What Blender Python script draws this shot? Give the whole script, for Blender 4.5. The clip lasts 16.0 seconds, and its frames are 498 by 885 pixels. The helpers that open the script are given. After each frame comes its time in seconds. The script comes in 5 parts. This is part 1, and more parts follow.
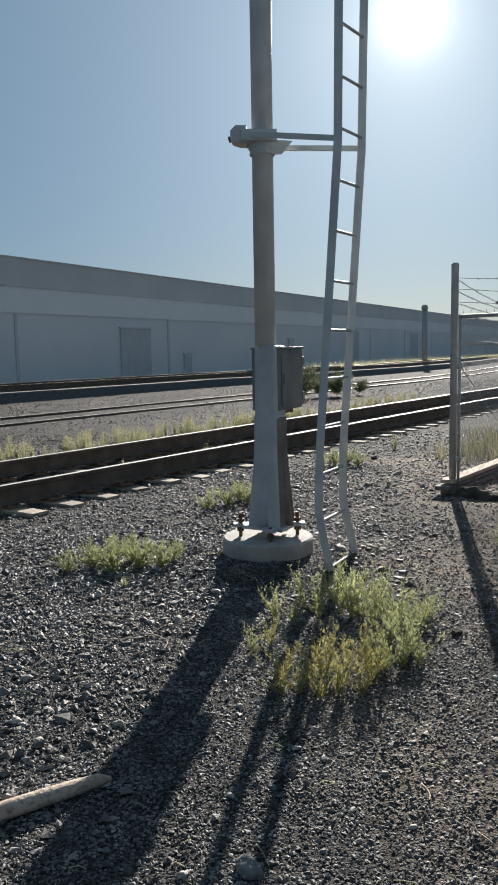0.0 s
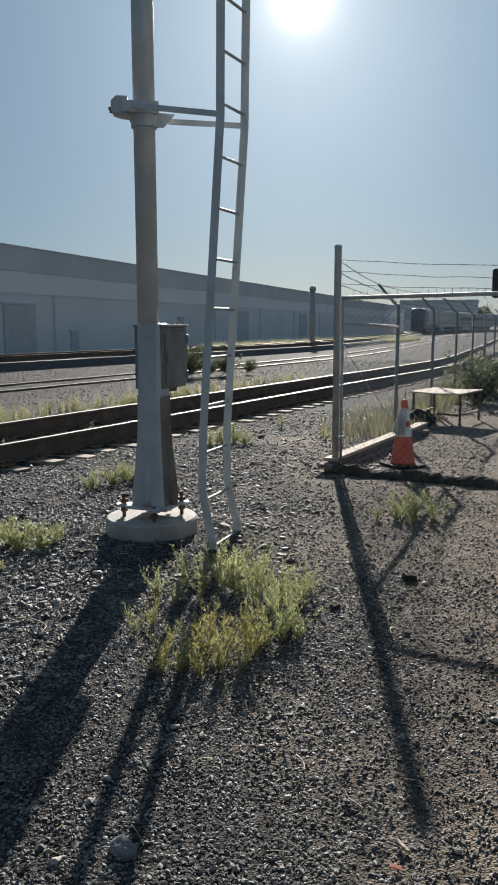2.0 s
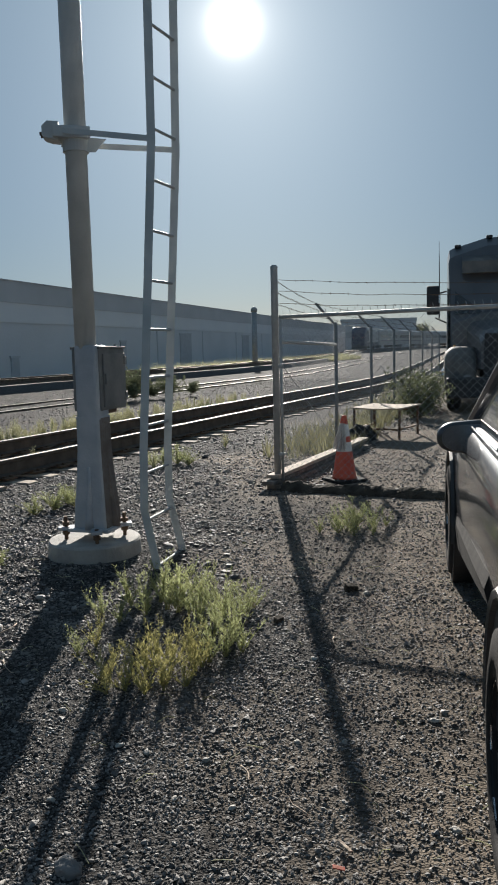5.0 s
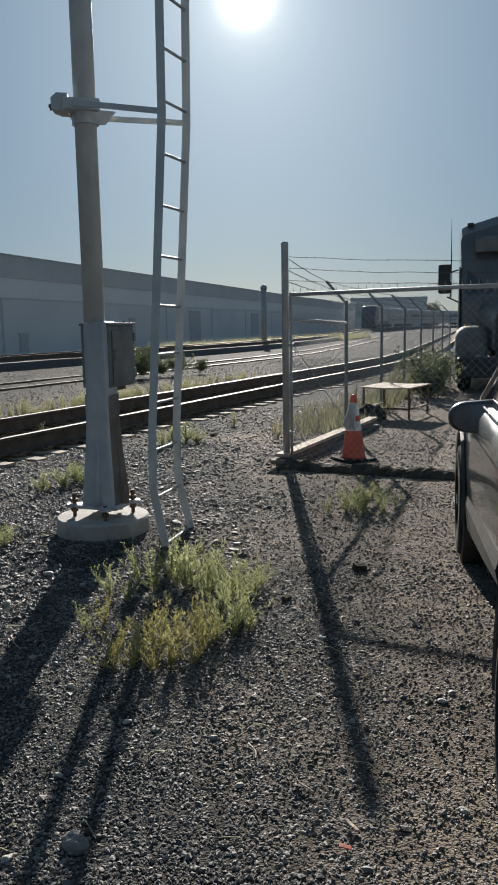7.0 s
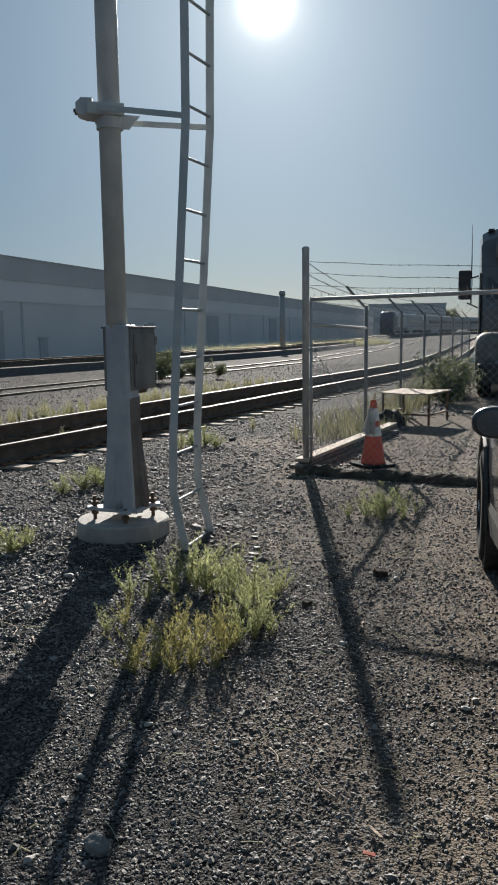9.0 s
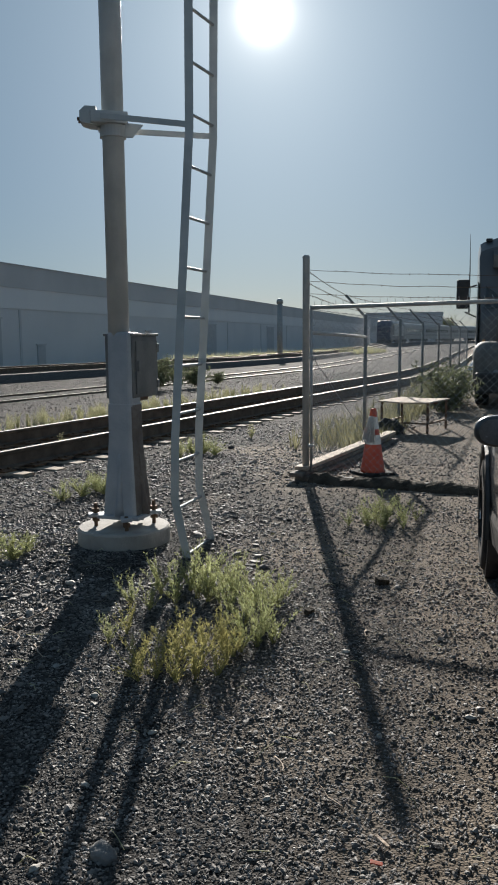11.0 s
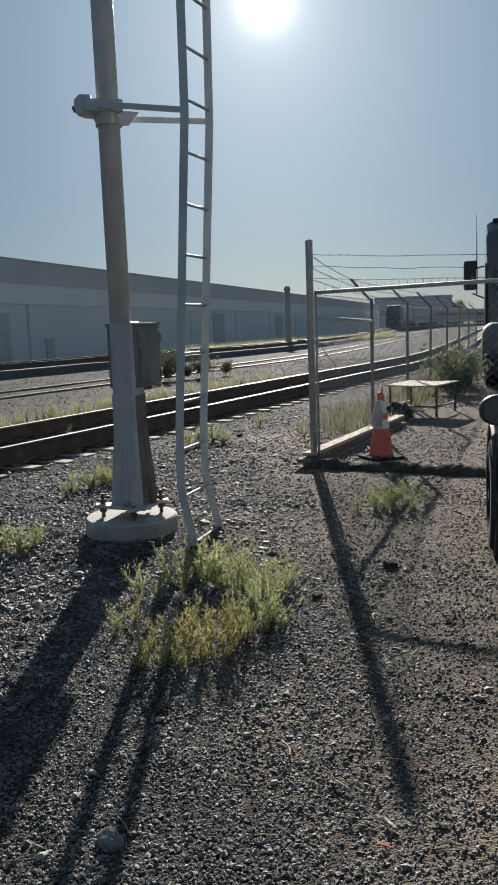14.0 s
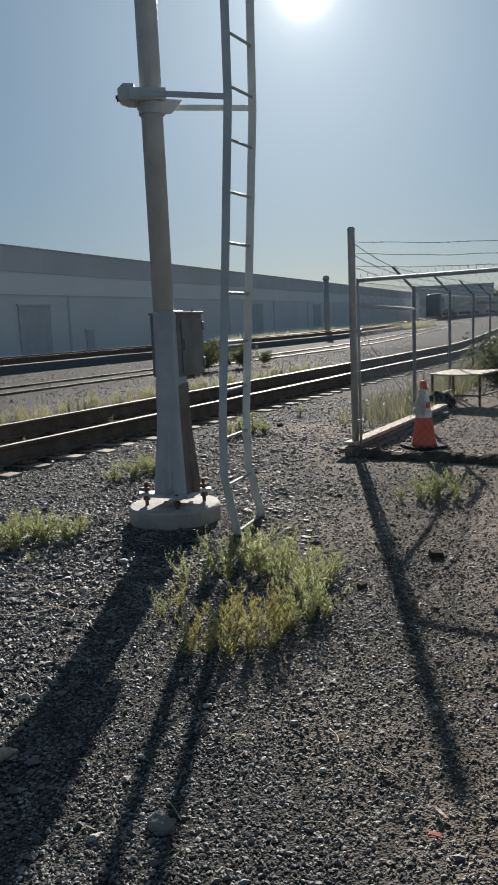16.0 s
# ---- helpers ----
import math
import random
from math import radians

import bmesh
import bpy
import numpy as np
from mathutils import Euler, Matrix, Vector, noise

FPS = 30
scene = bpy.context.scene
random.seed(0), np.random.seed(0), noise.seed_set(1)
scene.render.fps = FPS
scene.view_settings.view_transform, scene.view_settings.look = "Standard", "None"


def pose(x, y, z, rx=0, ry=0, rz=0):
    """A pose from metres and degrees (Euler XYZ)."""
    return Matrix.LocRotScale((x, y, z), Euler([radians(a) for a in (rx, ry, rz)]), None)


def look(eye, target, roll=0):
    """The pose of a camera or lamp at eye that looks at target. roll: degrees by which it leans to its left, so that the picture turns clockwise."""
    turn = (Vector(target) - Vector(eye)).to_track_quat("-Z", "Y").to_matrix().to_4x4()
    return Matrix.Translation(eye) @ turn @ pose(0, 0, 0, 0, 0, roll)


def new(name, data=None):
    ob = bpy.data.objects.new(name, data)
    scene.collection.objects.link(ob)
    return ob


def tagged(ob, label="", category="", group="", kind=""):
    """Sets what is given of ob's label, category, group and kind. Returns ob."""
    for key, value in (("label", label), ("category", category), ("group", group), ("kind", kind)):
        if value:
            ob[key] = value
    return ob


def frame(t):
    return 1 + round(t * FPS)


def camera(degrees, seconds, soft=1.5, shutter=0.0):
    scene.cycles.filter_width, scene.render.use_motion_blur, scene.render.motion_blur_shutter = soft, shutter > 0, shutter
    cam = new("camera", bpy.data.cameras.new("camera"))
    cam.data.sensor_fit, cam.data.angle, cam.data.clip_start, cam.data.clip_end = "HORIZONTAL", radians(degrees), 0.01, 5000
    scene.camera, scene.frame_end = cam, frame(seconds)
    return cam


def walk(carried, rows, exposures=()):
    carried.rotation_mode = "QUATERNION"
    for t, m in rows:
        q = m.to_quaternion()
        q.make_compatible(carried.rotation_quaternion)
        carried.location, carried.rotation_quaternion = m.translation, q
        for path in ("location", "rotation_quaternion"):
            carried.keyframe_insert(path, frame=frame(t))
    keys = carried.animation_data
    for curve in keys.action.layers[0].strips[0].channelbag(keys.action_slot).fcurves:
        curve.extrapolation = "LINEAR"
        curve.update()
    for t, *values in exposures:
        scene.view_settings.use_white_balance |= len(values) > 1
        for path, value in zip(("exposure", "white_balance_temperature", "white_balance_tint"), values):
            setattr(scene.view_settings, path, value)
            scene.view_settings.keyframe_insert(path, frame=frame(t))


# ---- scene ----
cam = camera(35.0, 16.0, soft=1.9)
PATH = [
    (0, (0.009, -0.024, 1.474), (-0.159, 1.955, 1.237), -1.0),
    (0.5, (0.032, -0.015, 1.476), (-0.016, 1.966, 1.209), -1.1),
    (1, (0.047, -0.001, 1.472), (0.057, 1.979, 1.187), -0.7),
    (1.5, (0.052, 0.003, 1.471), (0.11, 1.981, 1.18), -0.2),
    (2, (0.057, -0.003, 1.468), (0.164, 1.972, 1.177), -0.1),
    (2.5, (0.075, -0.019, 1.463), (0.228, 1.954, 1.177), -0.2),
    (3, (0.086, -0.03, 1.443), (0.285, 1.942, 1.175), -0.5),
    (3.5, (0.1, -0.044, 1.442), (0.325, 1.928, 1.194), -1.0),
    (4, (0.098, -0.061, 1.45), (0.34, 1.911, 1.223), -1.5),
    (6.5, (0.09, -0.046, 1.451), (0.326, 1.92, 1.171), -1.0),
    (7, (0.091, -0.032, 1.446), (0.311, 1.934, 1.153), -1.0),
    (7.5, (0.09, -0.021, 1.443), (0.293, 1.945, 1.14), -1.0),
    (8, (0.095, -0.018, 1.442), (0.282, 1.95, 1.141), -1.0),
    (8.5, (0.086, -0.022, 1.442), (0.265, 1.948, 1.148), -0.8),
    (9, (0.066, -0.024, 1.437), (0.244, 1.948, 1.158), -0.7),
    (11.5, (0.033, -0.024, 1.436), (0.22, 1.95, 1.177), -0.4),
    (12, (0.043, -0.016, 1.433), (0.222, 1.958, 1.168), -0.3),
    (12.5, (0.057, -0.014, 1.43), (0.23, 1.961, 1.167), -0.6),
    (13, (0.035, -0.029, 1.424), (0.209, 1.947, 1.166), -1.0),
    (13.5, (0.059, -0.021, 1.424), (0.228, 1.954, 1.159), -1.7),
    (14, (0.079, -0.012, 1.417), (0.235, 1.961, 1.131), -2.1),
    (14.5, (0.078, -0.004, 1.414), (0.21, 1.967, 1.101), -2.3),
    (15, (0.064, 0.0, 1.415), (0.167, 1.971, 1.09), -2.3),
    (15.5, (0.06, 0.01, 1.4), (0.135, 1.982, 1.078), -2.5),
    (16, (0.046, 0.001, 1.405), (0.105, 1.976, 1.099), -2.5),
]
walk(cam, [(t, look(e, g, r)) for t, e, g, r in PATH],
     exposures=((0, 1.05), (1, 0.98), (2, 0.92), (3.5, 0.82), (9, 0.78), (16, 0.82)))

# ---- light ----
SUN_AZ, SUN_EL = 6.7, 21.0
sun_dir = Vector((math.sin(radians(SUN_AZ)) * math.cos(radians(SUN_EL)),
                  math.cos(radians(SUN_AZ)) * math.cos(radians(SUN_EL)), math.sin(radians(SUN_EL))))
SKY_TINT = (0.0094, 0.0101, 0.0112)
HAZE = (0.046, 0.075, 0.101)
AUREOLE = ((4, (0.026, 0.036, 0.044)), (14, (0.054, 0.062, 0.063)), (40, (0.040, 0.048, 0.052)), (160, (0.08, 0.08, 0.075)), (900, (0.20, 0.19, 0.175)), (5000, (1.4, 1.32, 1.2)))
world = bpy.data.worlds.new("sky")
scene.world = world
world.use_nodes = True
wn, wl = world.node_tree.nodes, world.node_tree.links
wn.clear()
sky = wn.new("ShaderNodeTexSky")
sky.sky_type, sky.sun_disc = "NISHITA", False
sky.sun_elevation, sky.sun_rotation = radians(SUN_EL), radians(SUN_AZ)
sky.air_density, sky.dust_density, sky.ozone_density = 1.0, 0.4, 3.0


def sky_math(op, x, y):
    n = wn.new("ShaderNodeVectorMath")
    n.operation = op
    for k, v in enumerate((x, y)):
        if isinstance(v, (tuple, Vector)):
            n.inputs[k].default_value = tuple(v)
        else:
            wl.new(v, n.inputs[k])
    return n


def sky_lobe(power, tint):
    """The brightening of a dusty sky towards the sun."""
    q = wn.new("ShaderNodeMath")
    q.operation = "POWER"
    wl.new(near_sun.outputs[0], q.inputs[0])
    q.inputs[1].default_value = power
    c = wn.new("ShaderNodeVectorMath")
    c.operation = "SCALE"
    c.inputs[0].default_value = tint
    wl.new(q.outputs[0], c.inputs["Scale"])
    return c.outputs[0]


coord = wn.new("ShaderNodeTexCoord")
near_sun = sky_math("DOT_PRODUCT", coord.outputs["Generated"], sun_dir)
near_sun_c = wn.new("ShaderNodeMath")
near_sun_c.operation = "MAXIMUM"
wl.new(near_sun.outputs["Value"], near_sun_c.inputs[0])
near_sun_c.inputs[1].default_value = 0.0
near_sun = near_sun_c
# clear air, the even light of thin high haze, and the aureole
total = sky_math("MULTIPLY", sky.outputs[0], SKY_TINT)
total = sky_math("ADD", total.outputs[0], HAZE)
for power, tint in AUREOLE:
    total = sky_math("ADD", total.outputs[0], sky_lobe(power, tint))
bg = wn.new("ShaderNodeBackground")
bg.inputs["Strength"].default_value = 1.0
wo = wn.new("ShaderNodeOutputWorld")
wl.new(total.outputs[0], bg.inputs["Color"])
wl.new(bg.outputs[0], wo.inputs["Surface"])
sun = new("sun", bpy.data.lights.new("sun", "SUN"))
sun.data.energy, sun.data.angle, sun.data.color = 5.0, radians(0.53), (1.0, 0.94, 0.86)
sun.matrix_world = look(sun_dir * 60, (0, 0, 0))


# ---- materials ----
def material(name, c1, c2, scale=8.0, rough=0.8, metal=0.0, bump=0.3, grain=90.0, spec=0.5, c3=None, coat=0.0,
             translucent=0.0, island=0.0, per_object=0.0, depth=0.01):
    """Two colours mixed by a coarse noise, dirt by a second scale, fine relief by a third."""
    m = bpy.data.materials.new(name)
    m.use_nodes = True
    n, l = m.node_tree.nodes, m.node_tree.links
    p = n["Principled BSDF"]
    tc = n.new("ShaderNodeTexCoord")
    big = n.new("ShaderNodeTexNoise")
    big.inputs["Scale"].default_value, big.inputs["Detail"].default_value = scale, 6
    l.new(tc.outputs["Object"], big.inputs["Vector"])
    ramp = n.new("ShaderNodeValToRGB")
    ramp.color_ramp.elements[0].position, ramp.color_ramp.elements[1].position = 0.35, 0.65
    ramp.color_ramp.elements[0].color, ramp.color_ramp.elements[1].color = (*c1, 1), (*c2, 1)
    l.new(big.outputs["Fac"], ramp.inputs["Fac"])
    col = ramp.outputs["Color"]
    fine = n.new("ShaderNodeTexNoise")
    fine.inputs["Scale"].default_value, fine.inputs["Detail"].default_value = grain, 4
    l.new(tc.outputs["Object"], fine.inputs["Vector"])
    if c3:
        r2 = n.new("ShaderNodeValToRGB")
        r2.color_ramp.elements[0].position, r2.color_ramp.elements[1].position = 0.52, 0.72
        l.new(fine.outputs["Fac"], r2.inputs["Fac"])
        mx = n.new("ShaderNodeMix")
        mx.data_type = "RGBA"
        l.new(r2.outputs["Color"], mx.inputs["Factor"])
        l.new(col, mx.inputs["A"])
        mx.inputs["B"].default_value = (*c3, 1)
        col = mx.outputs["Result"]
    if island or per_object:
        src = n.new("ShaderNodeNewGeometry").outputs["Random Per Island"] if island else n.new("ShaderNodeObjectInfo").outputs["Random"]
        mr = n.new("ShaderNodeMapRange")
        amount = island or per_object
        mr.inputs["To Min"].default_value, mr.inputs["To Max"].default_value = 1 - amount, 1 + amount
        l.new(src, mr.inputs["Value"])
        hs = n.new("ShaderNodeHueSaturation")
        l.new(mr.outputs[0], hs.inputs["Value"])
        l.new(col, hs.inputs["Color"])
        col = hs.outputs["Color"]
    l.new(col, p.inputs["Base Color"])
    rr = n.new("ShaderNodeMapRange")
    rr.inputs["To Min"].default_value, rr.inputs["To Max"].default_value = max(0.02, rough - 0.12), min(1, rough + 0.12)
    l.new(fine.outputs["Fac"], rr.inputs["Value"])
    l.new(rr.outputs[0], p.inputs["Roughness"])
    p.inputs["Metallic"].default_value = metal
    p.inputs["Specular IOR Level"].default_value = spec
    p.inputs["Coat Weight"].default_value = coat
    p.inputs["Coat Roughness"].default_value = 0.08
    if bump:
        b = n.new("ShaderNodeBump")
        b.inputs["Strength"].default_value, b.inputs["Distance"].default_value = bump, depth
        l.new(fine.outputs["Fac"], b.inputs["Height"])
        l.new(b.outputs[0], p.inputs["Normal"])
    if translucent:
        t = n.new("ShaderNodeBsdfTranslucent")
        l.new(col, t.inputs["Color"])
        ms = n.new("ShaderNodeMixShader")
        ms.inputs[0].default_value = translucent
        l.new(p.outputs[0], ms.inputs[1])
        l.new(t.outputs[0], ms.inputs[2])
        l.new(ms.outputs[0], n["Material Output"].inputs["Surface"])
    return m


def glass(name, tint, rough=0.03):
    m = bpy.data.materials.new(name)
    m.use_nodes = True
    p = m.node_tree.nodes["Principled BSDF"]
    p.inputs["Base Color"].default_value = (*tint, 1)
    p.inputs["Roughness"].default_value = rough
    p.inputs["Transmission Weight"].default_value = 0.6
    p.inputs["IOR"].default_value = 1.45
    return m


def ground_material():
    """Dark crushed gravel with browner trodden dirt in broad drifts."""
    m = bpy.data.materials.new("gravel_ground")
    m.use_nodes = True
    n, l = m.node_tree.nodes, m.node_tree.links
    p = n["Principled BSDF"]
    tc = n.new("ShaderNodeTexCoord")
    vo = n.new("ShaderNodeTexVoronoi")
    vo.inputs["Scale"].default_value = 120
    l.new(tc.outputs["Object"], vo.inputs["Vector"])
    tone = n.new("ShaderNodeValToRGB")
    e = tone.color_ramp.elements
    e[0].color, e[1].color = (0.015, 0.0142, 0.0138, 1), (0.095, 0.090, 0.086, 1)
    e[0].position, e[1].position = 0.1, 0.95
    sep = n.new("ShaderNodeSeparateColor")
    l.new(vo.outputs["Color"], sep.inputs[0])
    l.new(sep.outputs[0], tone.inputs["Fac"])
    big = n.new("ShaderNodeTexNoise")
    big.inputs["Scale"].default_value, big.inputs["Detail"].default_value = 0.55, 7
    l.new(tc.outputs["Object"], big.inputs["Vector"])
    # the yard side is trodden to brown dirt, the track side stays stone
    xyz = n.new("ShaderNodeSeparateXYZ")
    l.new(tc.outputs["Object"], xyz.inputs[0])
    drift = n.new("ShaderNodeMath")
    drift.operation = "MULTIPLY_ADD"
    drift.inputs[1].default_value, drift.inputs[2].default_value = 0.19, -0.06
    l.new(xyz.outputs["X"], drift.inputs[0])
    # beyond the track shoulder the ground is stone again
    shoulder = n.new("ShaderNodeVectorMath")
    shoulder.operation = "DOT_PRODUCT"
    l.new(tc.outputs["Object"], shoulder.inputs[0])
    shoulder.inputs[1].default_value = (0.0854, -0.052, 0)
    fall = n.new("ShaderNodeMath")
    fall.inputs[1].default_value = 0.49
    l.new(shoulder.outputs["Value"], fall.inputs[0])
    low = n.new("ShaderNodeMath")
    low.operation = "MINIMUM"
    l.new(drift.outputs[0], low.inputs[0])
    l.new(fall.outputs[0], low.inputs[1])
    cl = n.new("ShaderNodeClamp")
    cl.inputs["Min"].default_value, cl.inputs["Max"].default_value = -0.12, 0.21
    l.new(low.outputs[0], cl.inputs["Value"])
    add = n.new("ShaderNodeMath")
    l.new(big.outputs["Fac"], add.inputs[0])
    l.new(cl.outputs[0], add.inputs[1])
    mask = n.new("ShaderNodeValToRGB")
    mask.color_ramp.elements[0].position, mask.color_ramp.elements[1].position = 0.48, 0.68
    l.new(add.outputs[0], mask.inputs["Fac"])
    fine = n.new("ShaderNodeTexNoise")
    fine.inputs["Scale"].default_value, fine.inputs["Detail"].default_value = 60, 5
    l.new(tc.outputs["Object"], fine.inputs["Vector"])
    dirt = n.new("ShaderNodeValToRGB")
    dirt.color_ramp.elements[0].color, dirt.color_ramp.elements[1].color = (0.084, 0.070, 0.057, 1), (0.275, 0.228, 0.18, 1)
    l.new(fine.outputs["Fac"], dirt.inputs["Fac"])
    mx = n.new("ShaderNodeMix")
    mx.data_type = "RGBA"
    l.new(mask.outputs["Color"], mx.inputs["Factor"])
    l.new(tone.outputs["Color"], mx.inputs["A"])
    l.new(dirt.outputs["Color"], mx.inputs["B"])
    # clods and coarse stone further off
    coarse = n.new("ShaderNodeTexNoise")
    coarse.inputs["Scale"].default_value, coarse.inputs["Detail"].default_value, coarse.inputs["Roughness"].default_value = 7, 9, 0.75
    l.new(tc.outputs["Object"], coarse.inputs["Vector"])
    lift = n.new("ShaderNodeMapRange")
    lift.inputs["From Min"].default_value, lift.inputs["From Max"].default_value = 0.3, 0.7
    lift.inputs["To Min"].default_value, lift.inputs["To Max"].default_value = 0.45, 1.6
    l.new(coarse.outputs["Fac"], lift.inputs["Value"])
    hs = n.new("ShaderNodeHueSaturation")
    l.new(lift.outputs[0], hs.inputs["Value"])
    l.new(mx.outputs["Result"], hs.inputs["Color"])
    l.new(hs.outputs["Color"], p.inputs["Base Color"])
    p.inputs["Roughness"].default_value = 0.95
    p.inputs["Specular IOR Level"].default_value = 0.12
    b = n.new("ShaderNodeBump")
    b.inputs["Strength"].default_value, b.inputs["Distance"].default_value = 0.7, 0.009
    b.invert = True
    l.new(vo.outputs["Distance"], b.inputs["Height"])
    b2 = n.new("ShaderNodeBump")
    b2.inputs["Strength"].default_value, b2.inputs["Distance"].default_value = 0.5, 0.008
    l.new(fine.outputs["Fac"], b2.inputs["Height"])
    l.new(b.outputs[0], b2.inputs["Normal"])
    l.new(b2.outputs[0], p.inputs["Normal"])
    return m


M_GROUND = ground_material()
M_STONE = material("crushed_stone", (0.068, 0.063, 0.060), (0.212, 0.198, 0.186), 6, 0.66, bump=0.3, grain=120, island=0.7, spec=0.35)
M_PALE_STONE = material("pale_stone", (0.30, 0.28, 0.25), (0.46, 0.43, 0.38), 14, 0.7, bump=0.4, grain=70, per_object=0.25)
M_DARK_STONE = material("grey_stone", (0.14, 0.14, 0.14), (0.24, 0.23, 0.22), 12, 0.7, bump=0.5, grain=60)
M_CONCRETE = material("concrete", (0.30, 0.285, 0.265), (0.41, 0.39, 0.36), 7, 0.85, bump=0.5, grain=80)
M_GALV = material("galvanised_steel", (0.36, 0.37, 0.37), (0.46, 0.46, 0.45), 9, 0.62, metal=0.4, bump=0.15, grain=60)
M_SILVER = material("aluminium_paint", (0.46, 0.48, 0.48), (0.58, 0.59, 0.58), 5, 0.55, metal=0.12, bump=0.2, grain=70)
M_CAST = material("weathered_cast_base", (0.36, 0.38, 0.41), (0.46, 0.47, 0.49), 6, 0.55, metal=0.3, bump=0.3, grain=50)
M_RUST = material("rusty_steel", (0.12, 0.075, 0.05), (0.22, 0.14, 0.09), 20, 0.75, metal=0.4, bump=0.4, grain=90)
M_RAIL = material("rail_side", (0.10, 0.078, 0.062), (0.17, 0.13, 0.10), 6, 0.75, metal=0.3, bump=0.3, grain=50)
M_RAILTOP = material("worn_rail_head", (0.40, 0.37, 0.33), (0.52, 0.49, 0.44), 3, 0.62, metal=0.5, bump=0.05, grain=40)
M_TIE = material("weathered_tie", (0.20, 0.16, 0.125), (0.40, 0.33, 0.26), 7, 0.9, bump=0.6, grain=40, per_object=0.3)
M_BALLAST = material("ballast", (0.045, 0.043, 0.042), (0.13, 0.124, 0.12), 14, 0.85, bump=1.0, grain=24, c3=(0.20, 0.19, 0.18), depth=0.05)
M_WOOD = material("pale_timber", (0.40, 0.31, 0.24), (0.58, 0.47, 0.37), 10, 0.85, bump=0.5, grain=60, c3=(0.27, 0.21, 0.15))
M_EARTH = material("dark_earth", (0.045, 0.038, 0.031), (0.10, 0.085, 0.068), 9, 0.95, bump=0.9, grain=55, spec=0.1, depth=0.02)
# darker timber tone: the shade on the stack's sides, put into the colour
M_SHADEWOOD = material("shaded_timber", (0.13, 0.11, 0.095), (0.24, 0.205, 0.175), 10, 0.9, bump=0.5, grain=60)
M_CAST_BROWN = material("dark_brown_casting", (0.12, 0.103, 0.092), (0.20, 0.175, 0.158), 7, 0.7, metal=0.2, bump=0.35, grain=50, c3=(0.15, 0.115, 0.09))
M_CHIP = material("pale_chip", (0.22, 0.20, 0.185), (0.42, 0.39, 0.35), 8, 0.6, bump=0.2, grain=90, island=0.5)
# galvanised steel darkened in colour to read as a backlit silhouette
M_POST = material("backlit_galvanised_steel", (0.20, 0.205, 0.20), (0.29, 0.29, 0.28), 6, 0.7, metal=0.25, bump=0.2, grain=50)
M_WALL = material("grey_stucco_wall", (0.70, 0.71, 0.715), (0.76, 0.765, 0.77), 0.25, 0.9, bump=0.3, grain=6, depth=0.05)
M_BAND = material("pale_fascia_band", (0.80, 0.81, 0.82), (0.84, 0.85, 0.85), 0.3, 0.85, bump=0.2, grain=6)
M_PARAPET = material("dark_parapet", (0.57, 0.58, 0.585), (0.64, 0.645, 0.65), 0.3, 0.85, bump=0.2, grain=6)
M_DOOR = material("grey_door", (0.50, 0.51, 0.52), (0.56, 0.57, 0.58), 2, 0.7, bump=0.2, grain=20)
M_LEAF = material("weed_leaf", (0.28, 0.31, 0.145), (0.42, 0.44, 0.235), 3.5, 0.85, bump=0.0, grain=30, island=0.35, translucent=0.65, spec=0.2)
M_LEAF2 = material("yellowing_weed_leaf", (0.34, 0.32, 0.125), (0.46, 0.42, 0.19), 3.5, 0.85, bump=0.0, grain=30, island=0.35, translucent=0.5)
M_STEM = material("weed_stem", (0.25, 0.24, 0.09), (0.34, 0.33, 0.14), 12, 0.7, bump=0.0, grain=30)
M_DUSTY = material("dusty_paint", (0.10, 0.10, 0.10), (0.22, 0.20, 0.175), 3, 0.7, bump=0.1, grain=60)
M_DRY = material("dry_grass", (0.47, 0.46, 0.28), (0.62, 0.60, 0.40), 4, 0.7, bump=0.0, grain=20, island=0.3, translucent=0.4)
M_GRASS = material("dull_grass", (0.20, 0.195, 0.115), (0.31, 0.295, 0.18), 4, 0.85, bump=0.0, grain=20, island=0.35, translucent=0.4, spec=0.2)
M_SHRUB = material("shrub_leaf", (0.12, 0.14, 0.075), (0.21, 0.225, 0.13), 4, 0.7, bump=0.0, grain=30, island=0.4, translucent=0.4)
M_BARK = material("bark", (0.10, 0.075, 0.055), (0.17, 0.13, 0.10), 8, 0.9, bump=0.6, grain=30)
M_ORANGE = material("faded_orange_plastic", (0.55, 0.085, 0.045), (0.66, 0.13, 0.07), 6, 0.5, bump=0.1, grain=40, c3=(0.45, 0.13, 0.07), translucent=0.15)
M_WHITE = material("reflective_white", (0.68, 0.67, 0.64), (0.78, 0.77, 0.74), 9, 0.5, bump=0.1, grain=60)
M_PLASTIC = material("white_plastic_bag", (0.78, 0.77, 0.75), (0.86, 0.85, 0.83), 9, 0.4, bump=0.4, grain=40, translucent=0.55)
M_RUBBER = material("rubber", (0.025, 0.025, 0.025), (0.045, 0.043, 0.042), 10, 0.88, bump=0.3, grain=70, spec=0.12)
M_CARPAINT = material("dark_metallic_paint", (0.042, 0.044, 0.052), (0.05, 0.052, 0.060), 2, 0.35, metal=0.2, bump=0.03, grain=200, coat=1.0)
M_CHROME = material("chrome", (0.75, 0.75, 0.76), (0.82, 0.82, 0.82), 5, 0.14, metal=1.0, bump=0.03, grain=50)
M_TRUCK = material("truck_paint", (0.09, 0.098, 0.11), (0.12, 0.127, 0.137), 2, 0.35, bump=0.05, grain=60, coat=0.6, c3=(0.11, 0.105, 0.10))
